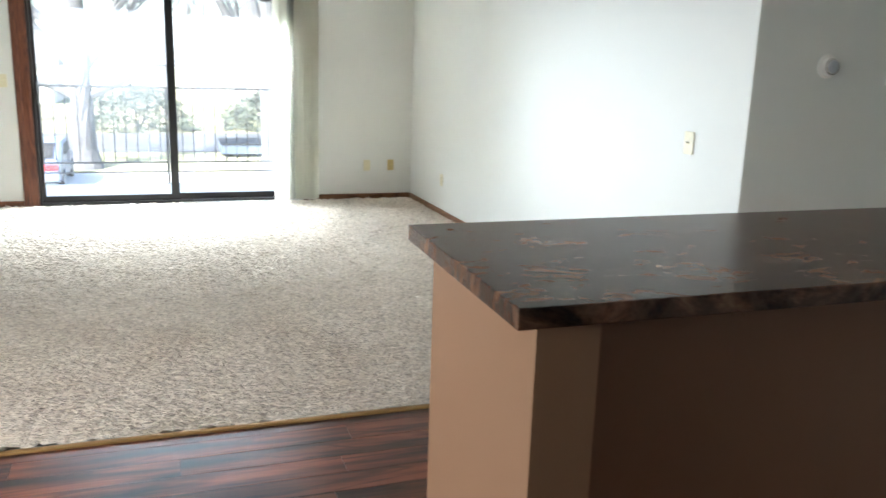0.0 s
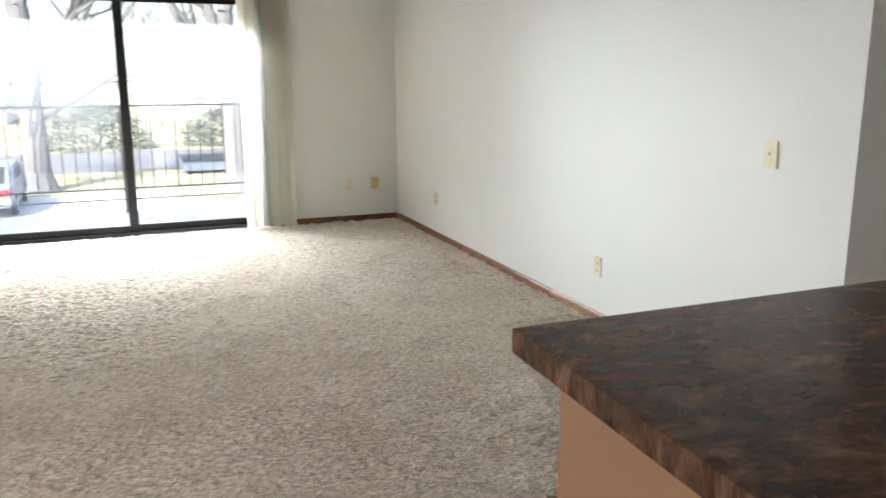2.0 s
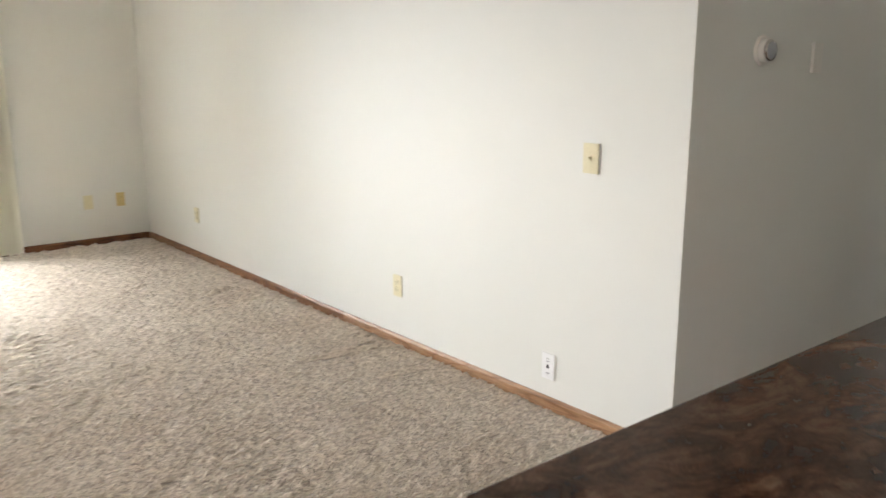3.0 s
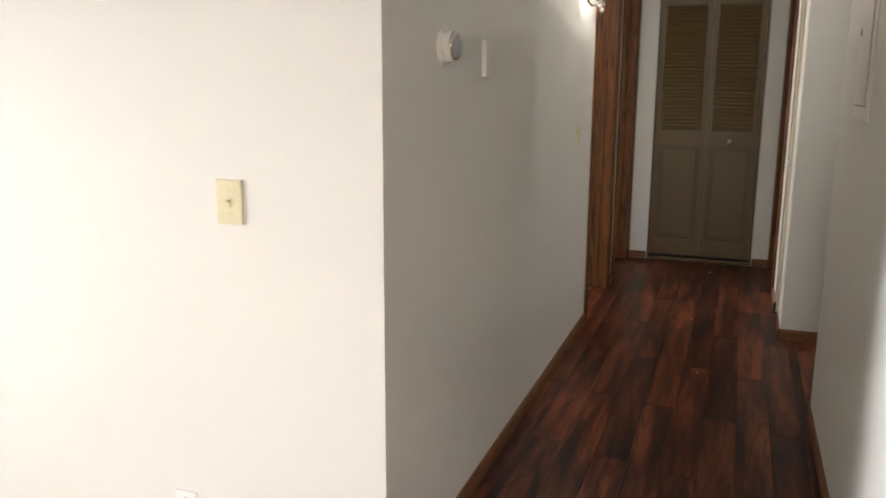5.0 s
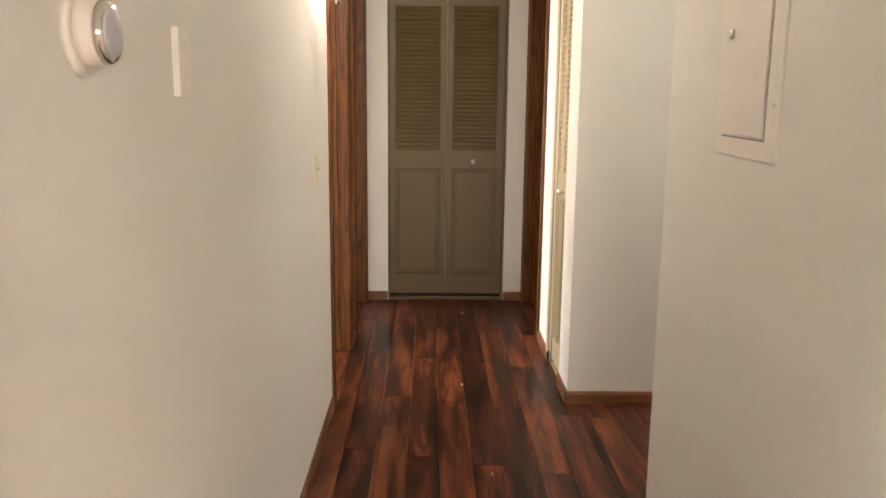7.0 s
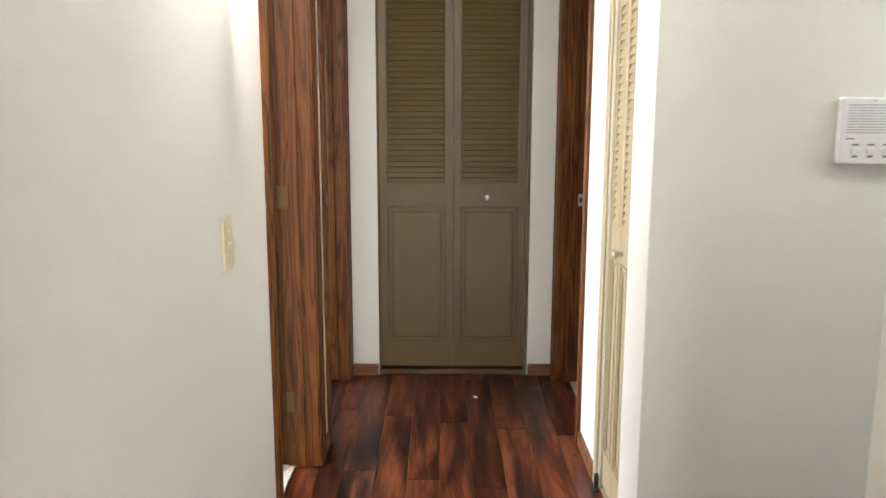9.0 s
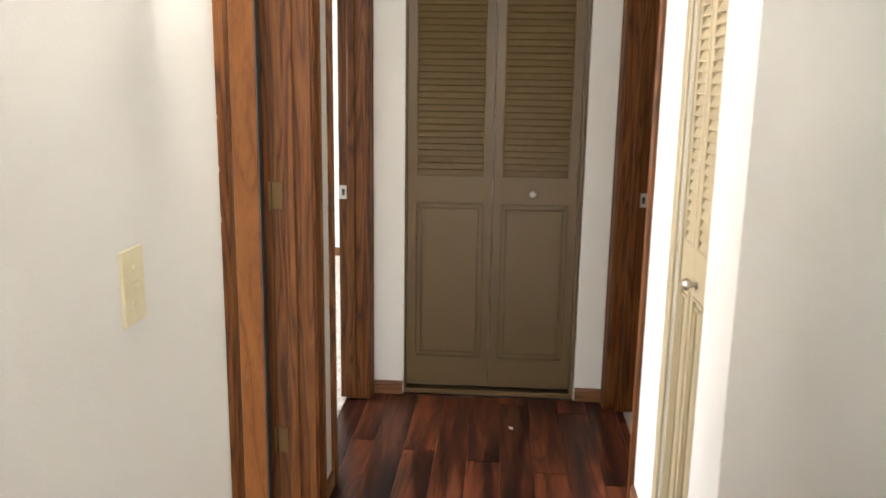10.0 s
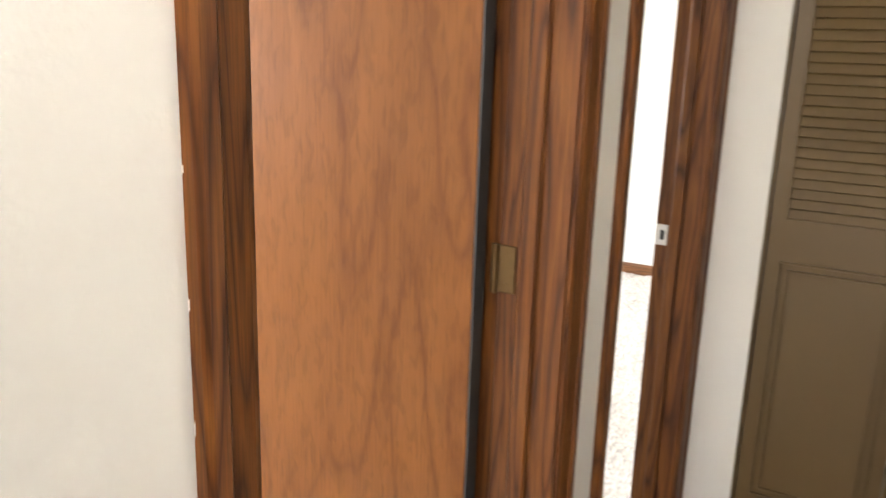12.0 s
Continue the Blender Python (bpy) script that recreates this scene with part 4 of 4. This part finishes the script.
def twigs(bm, start, direction, length, r, rng, depth):
    pts = branch(bm, start, direction, length, r, r * 0.45, rng, 0.2, 5 if depth > 1 else 4, 4 if depth > 1 else 3)
    if depth == 0:
        return
    for i in range(rng.randint(3, 4)):
        p, pr = pts[rng.randint(1, len(pts) - 1)]
        d = Vector(direction).normalized() + Vector((rng.uniform(-0.9, 0.9), rng.uniform(-0.9, 0.9), rng.uniform(-0.3, 0.6)))
        twigs(bm, p, d, length * rng.uniform(0.5, 0.72), pr * 0.6, rng, depth - 1)


def flare(bm, base, r):
    cyl(bm, (base[0], base[1], base[2] - 0.2), (base[0], base[1], base[2] + 0.7), r * 1.7, r, 12, caps=False)


def clump_mesh(name, places, size, mat, rng, per=9):
    verts, faces = [], []
    for p, s in places:
        for _ in range(per):
            c = Vector(p) + Vector((rng.gauss(0, 0.5), rng.gauss(0, 0.5), rng.gauss(0, 0.4))) * s
            u = Vector((rng.gauss(0, 1), rng.gauss(0, 1), rng.gauss(0, 0.6))).normalized()
            v = u.cross(Vector((rng.gauss(0, 1), rng.gauss(0, 1), rng.gauss(0, 1)))).normalized()
            L, W = size * rng.uniform(0.7, 1.6), size * rng.uniform(0.2, 0.4)
            i = len(verts)
            verts += [c - u * L, c + v * W, c + u * L, c - v * W]
            faces.append((i, i + 1, i + 2, i + 3))
    me = bpy.data.meshes.new(name)
    me.from_pydata([tuple(v) for v in verts], [], faces)
    me.materials.append(mat)
    return me


def bare_tree(base, height, r, limbs, seed, label, mat=None):
    rng = random.Random(seed)
    t = thing("tree", label, "tree", base)
    bm = bmesh.new()
    flare(bm, base, r)
    trunk = branch(bm, Vector(base) + Vector((0, 0, 0.6)), (0, 0, 1), height * 0.42, r, r * 0.8, rng, 0.03, 12, 6)
    for f, d, ln, k in limbs:
        p, pr = trunk[min(int(f * 6), 6)]
        pts = branch(bm, p, d, ln, pr * k, pr * k * 0.35, rng, 0.12, 8, 7)
        for i in range(2, len(pts)):
            for _ in range(2):
                dd = Vector(d) + Vector((rng.uniform(-0.9, 0.9), rng.uniform(-0.9, 0.9), rng.uniform(-0.3, 0.7)))
                twigs(bm, pts[i][0], dd, ln * 0.33, pts[i][1] * 0.5, rng, 2)
    part("trunk", bm, mat or GREYBARK, t, "grey trunk with bare limbs")
    return t


bare_tree((-2.75, 31.8, GZ), 13.5, 0.42, [(0.34, (-0.85, 0.1, 0.45), 6.0, 0.45), (0.36, (0.85, -0.1, 0.45), 6.0, 0.45), (0.5, (-0.55, 0.3, 0.75), 6.0, 0.5), (0.5, (0.6, 0.2, 0.7), 6.0, 0.5),
                                        (0.67, (-0.7, -0.2, 0.6), 5.5, 0.5), (0.67, (0.7, -0.2, 0.7), 5.5, 0.5), (0.84, (-0.3, 0.1, 1.0), 6.5, 0.7), (1.0, (0.25, 0.1, 1.0), 7.0, 0.85)], 11, "large bare tree with a dense crown of grey twigs", BARK)
bare_tree((3.7, 29.5, GZ), 13.0, 0.36, [(0.55, (-0.62, 0.1, 0.75), 6.5, 0.62), (0.8, (-0.42, -0.1, 1.0), 7.0, 0.8), (1.0, (0.25, 0.2, 1.0), 7.5, 0.9), (0.9, (0.7, -0.2, 0.7), 5.5, 0.6)], 4, "tall bare grey-barked tree with leaning limbs")
for i, (x, y, h, s) in enumerate(((-9.5, 52, 11, 21), (7.5, 62, 12, 22), (0.5, 58, 10, 23), (14, 55, 12, 24), (-16, 60, 13, 25))):
    bare_tree((x, y, GZ), h, 0.25, [(0.6, (-0.6, 0.1, 0.8), 4.5, 0.7), (0.8, (0.55, -0.1, 0.9), 4.5, 0.7), (1.0, (0.1, 0.1, 1.0), 5.5, 0.9)], s, "bare tree beyond the road")


def shrub(x, y, w, h, seed):
    rng = random.Random(seed)
    t = thing("hedge", "dark green rounded hedge beside the road", "hedge", (x, y, GZ))
    places = []
    for _ in range(260):
        a, e = rng.uniform(0, 6.283), rng.uniform(0, 1.5)
        rr = rng.uniform(0.75, 1.0)
        places.append((Vector((w * rr * math.cos(a) * math.cos(e), w * 0.6 * rr * math.sin(a) * math.cos(e), h * rr * math.sin(e))), 0.35))
    c = new("foliage", clump_mesh("foliage", places, 0.14, HEDGE, rng, 16))
    c.parent = t
    bm = bmesh.new()
    for k in range(6):
        branch(bm, (x, y, GZ), (rng.uniform(-0.7, 0.7), rng.uniform(-0.4, 0.4), 1), h * 0.8, 0.05, 0.02, rng, 0.15, 5, 4)
    part("stem", bm, BARK, t)


shrub(-1.2, 47.5, 3.0, 2.4, 32)
shrub(5.8, 48.0, 2.6, 2.1, 33)


def dumpster(x, y):
    d = thing("dumpster", "blue steel dumpster with a dark lid", "dumpster", (x, y, GZ))
    part("body", prism([(y - 0.8, GZ + 0.15), (y + 0.8, GZ + 0.15), (y + 0.8, GZ + 0.62), (y - 0.8, GZ + 0.52)], 0, x - 0.95, x + 0.95), BLUE, d)
    part("lid", prism([(y - 0.85, GZ + 0.53), (y + 0.82, GZ + 0.63), (y + 0.82, GZ + 0.67), (y - 0.85, GZ + 0.57)], 0, x - 0.98, x + 0.98), RUBBER, d)
    for u in (-0.9, 0.9):
        part("fork_pocket", boxes((x + u - 0.06, x + u + 0.06, y - 0.5, y + 0.5, GZ + 0.28, GZ + 0.42)), BLUE, d)
        part("skid", boxes((x + u * 0.8 - 0.08, x + u * 0.8 + 0.08, y - 0.7, y + 0.7, GZ + 0.015, GZ + 0.15)), RUBBER, d)


dumpster(3.25, 35.6)


def car(x, y, label):
    c = thing("car", label, "car", (x, y, GZ))
    z = GZ + 0.02
    prof = [(y - 2.2, z + 0.35), (y - 2.2, z + 0.85), (y - 1.9, z + 0.98), (y - 1.2, z + 1.42), (y + 0.4, z + 1.45), (y + 1.1, z + 1.0), (y + 2.1, z + 0.82), (y + 2.2, z + 0.4), (y + 1.9, z + 0.25), (y - 1.9, z + 0.25)]
    bm = prism(prof, 0, x - 0.88, x + 0.88)
    bmesh.ops.bevel(bm, geom=bm.edges[:], offset=0.06, segments=2, affect="EDGES")
    body = part("body", bm, CARBLUE, c)
    bw = prism([(y - 1.93, z + 1.005), (y - 1.92, z + 1.03), (y - 1.26, z + 1.41), (y - 1.24, z + 1.38)], 0, x - 0.66, x + 0.66)
    part("rear_window", bw, DARKSLOT, c)
    for s in (-1, 1):
        part("tail_light", boxes((x + s * 0.62 - 0.2, x + s * 0.62 + 0.2, y - 2.225, y - 2.17, z + 0.66, z + 0.84), bevel=0.02), TAILRED, c)
        part("side_window", prism([(y - 1.1, z + 1.0), (y + 0.9, z + 1.0), (y + 0.35, z + 1.36), (y - 1.0, z + 1.36)], 0, x + s * 0.885 - 0.006, x + s * 0.885 + 0.006), DARKSLOT, c)
        for yy in (-1.35, 1.35):
            bm = bmesh.new()
            cyl(bm, (x + s * 0.72, y + yy, z + 0.31), (x + s * 0.9, y + yy, z + 0.31), 0.31, n=20)
            w = part("wheel", bm, RUBBER, c)
            bm = bmesh.new()
            cyl(bm, (x + s * 0.895, y + yy, z + 0.31), (x + s * 0.908, y + yy, z + 0.31), 0.19, n=16)
            part("rim", bm, STEEL, w)
    part("bumper", boxes((x - 0.84, x + 0.84, y - 2.28, y - 2.12, z + 0.36, z + 0.58), bevel=0.03, seg=2), CARBLUE, c)


car(-3.9, 28.2, "blue parked car seen from its rear")


def house(x0, x1, y0, y1, h, label):
    d = thing("house", label, "house", ((x0 + x1) / 2, y0, GZ))
    wl = part("wall", boxes((x0, x1, y0, y1, GZ, GZ + h)), SIDING, d)
    m = (y0 + y1) / 2
    part("roof", prism([(y0 - 0.5, GZ + h), (m, GZ + h + 2.6), (y1 + 0.5, GZ + h), (y1 + 0.5, GZ + h - 0.15), (y0 - 0.5, GZ + h - 0.15)], 0, x0 - 0.5, x1 + 0.5), ROOFING, d)
    n = int((x1 - x0) / 3)
    for k in range(n):
        x = x0 + (k + 0.5) * (x1 - x0) / n
        w = part("window", boxes((x - 0.6, x + 0.6, y0 - 0.05, y0 + 0.02, GZ + 1.0, GZ + 2.3)), WHITEPL, d)
        part("pane", boxes((x - 0.52, x + 0.52, y0 - 0.06, y0 - 0.052, GZ + 1.08, GZ + 2.22)), GREYPL, w)


house(-26, -8, 72, 82, 3.2, "pale low house across the road")
house(2, 22, 76, 86, 3.2, "pale low house across the road")


# ---------------- floor planks ----------------
def planks(parent_floor, regions, width, length, gap=0.0004):
    """Staggered planks along x, one mesh for each size, each plank an object of its own."""
    shared = {}
    rnd = random.Random(17)
    for x0, x1, y0, y1 in regions:
        row = math.floor(y0 / width)
        while row * width < y1 - 1e-6:
            a, b = max(y0, row * width), min(y1, (row + 1) * width)
            start = x0 - ((row * 0.47) % 1.0) * length
            while start < x1:
                p, q = max(x0, start), min(x1, start + length)
                if q - p > 0.03 and b - a > 0.008:
                    key = (round(q - p, 3), round(b - a, 3))
                    if key not in shared:
                        bm = boxes((gap, key[0] - gap, gap, key[1] - gap, -0.02, 0.0))
                        for f in bm.faces:
                            if f.normal.z > 0.5:
                                top_edges = list(f.edges)
                        bmesh.ops.bevel(bm, geom=top_edges, offset=0.0007, segments=1, affect="EDGES")
                        shared[key] = to_mesh("plank", bm, PLANK)
                    ob = new("plank", shared[key])
                    ob.location = (p, a, -0.0015 + rnd.uniform(-0.0003, 0.0003))
                    ob.parent = parent_floor
                start += length
            row += 1


floor = solid("floor_hall", boxes((-3.2, LX, -2.6, HY - 0.02, -0.021, -0.0175), (LX, EX, PY, HY - 0.001, -0.021, -0.0175), (4.215, RX, -1.3, PY, -0.021, -0.0175), (5.336, 6.084, HY - 0.001, HY + 0.10, -0.021, -0.0175), (6.386, 7.121, HY - 0.001, HY + 0.10, -0.021, -0.0175)), DARKSLOT, "dark reddish-brown vinyl plank floor of hall and kitchen", "floor")
planks(floor, [(5.336, 6.084, HY, HY + 0.10), (6.386, 7.121, HY, HY + 0.10), (LX, EX, PY, HY), (4.215, RX, -1.3, PY), (-3.2, LX, 0.0, HY - 0.02), (-3.2, LX, -2.6, 0.0)], 0.128, 1.22)
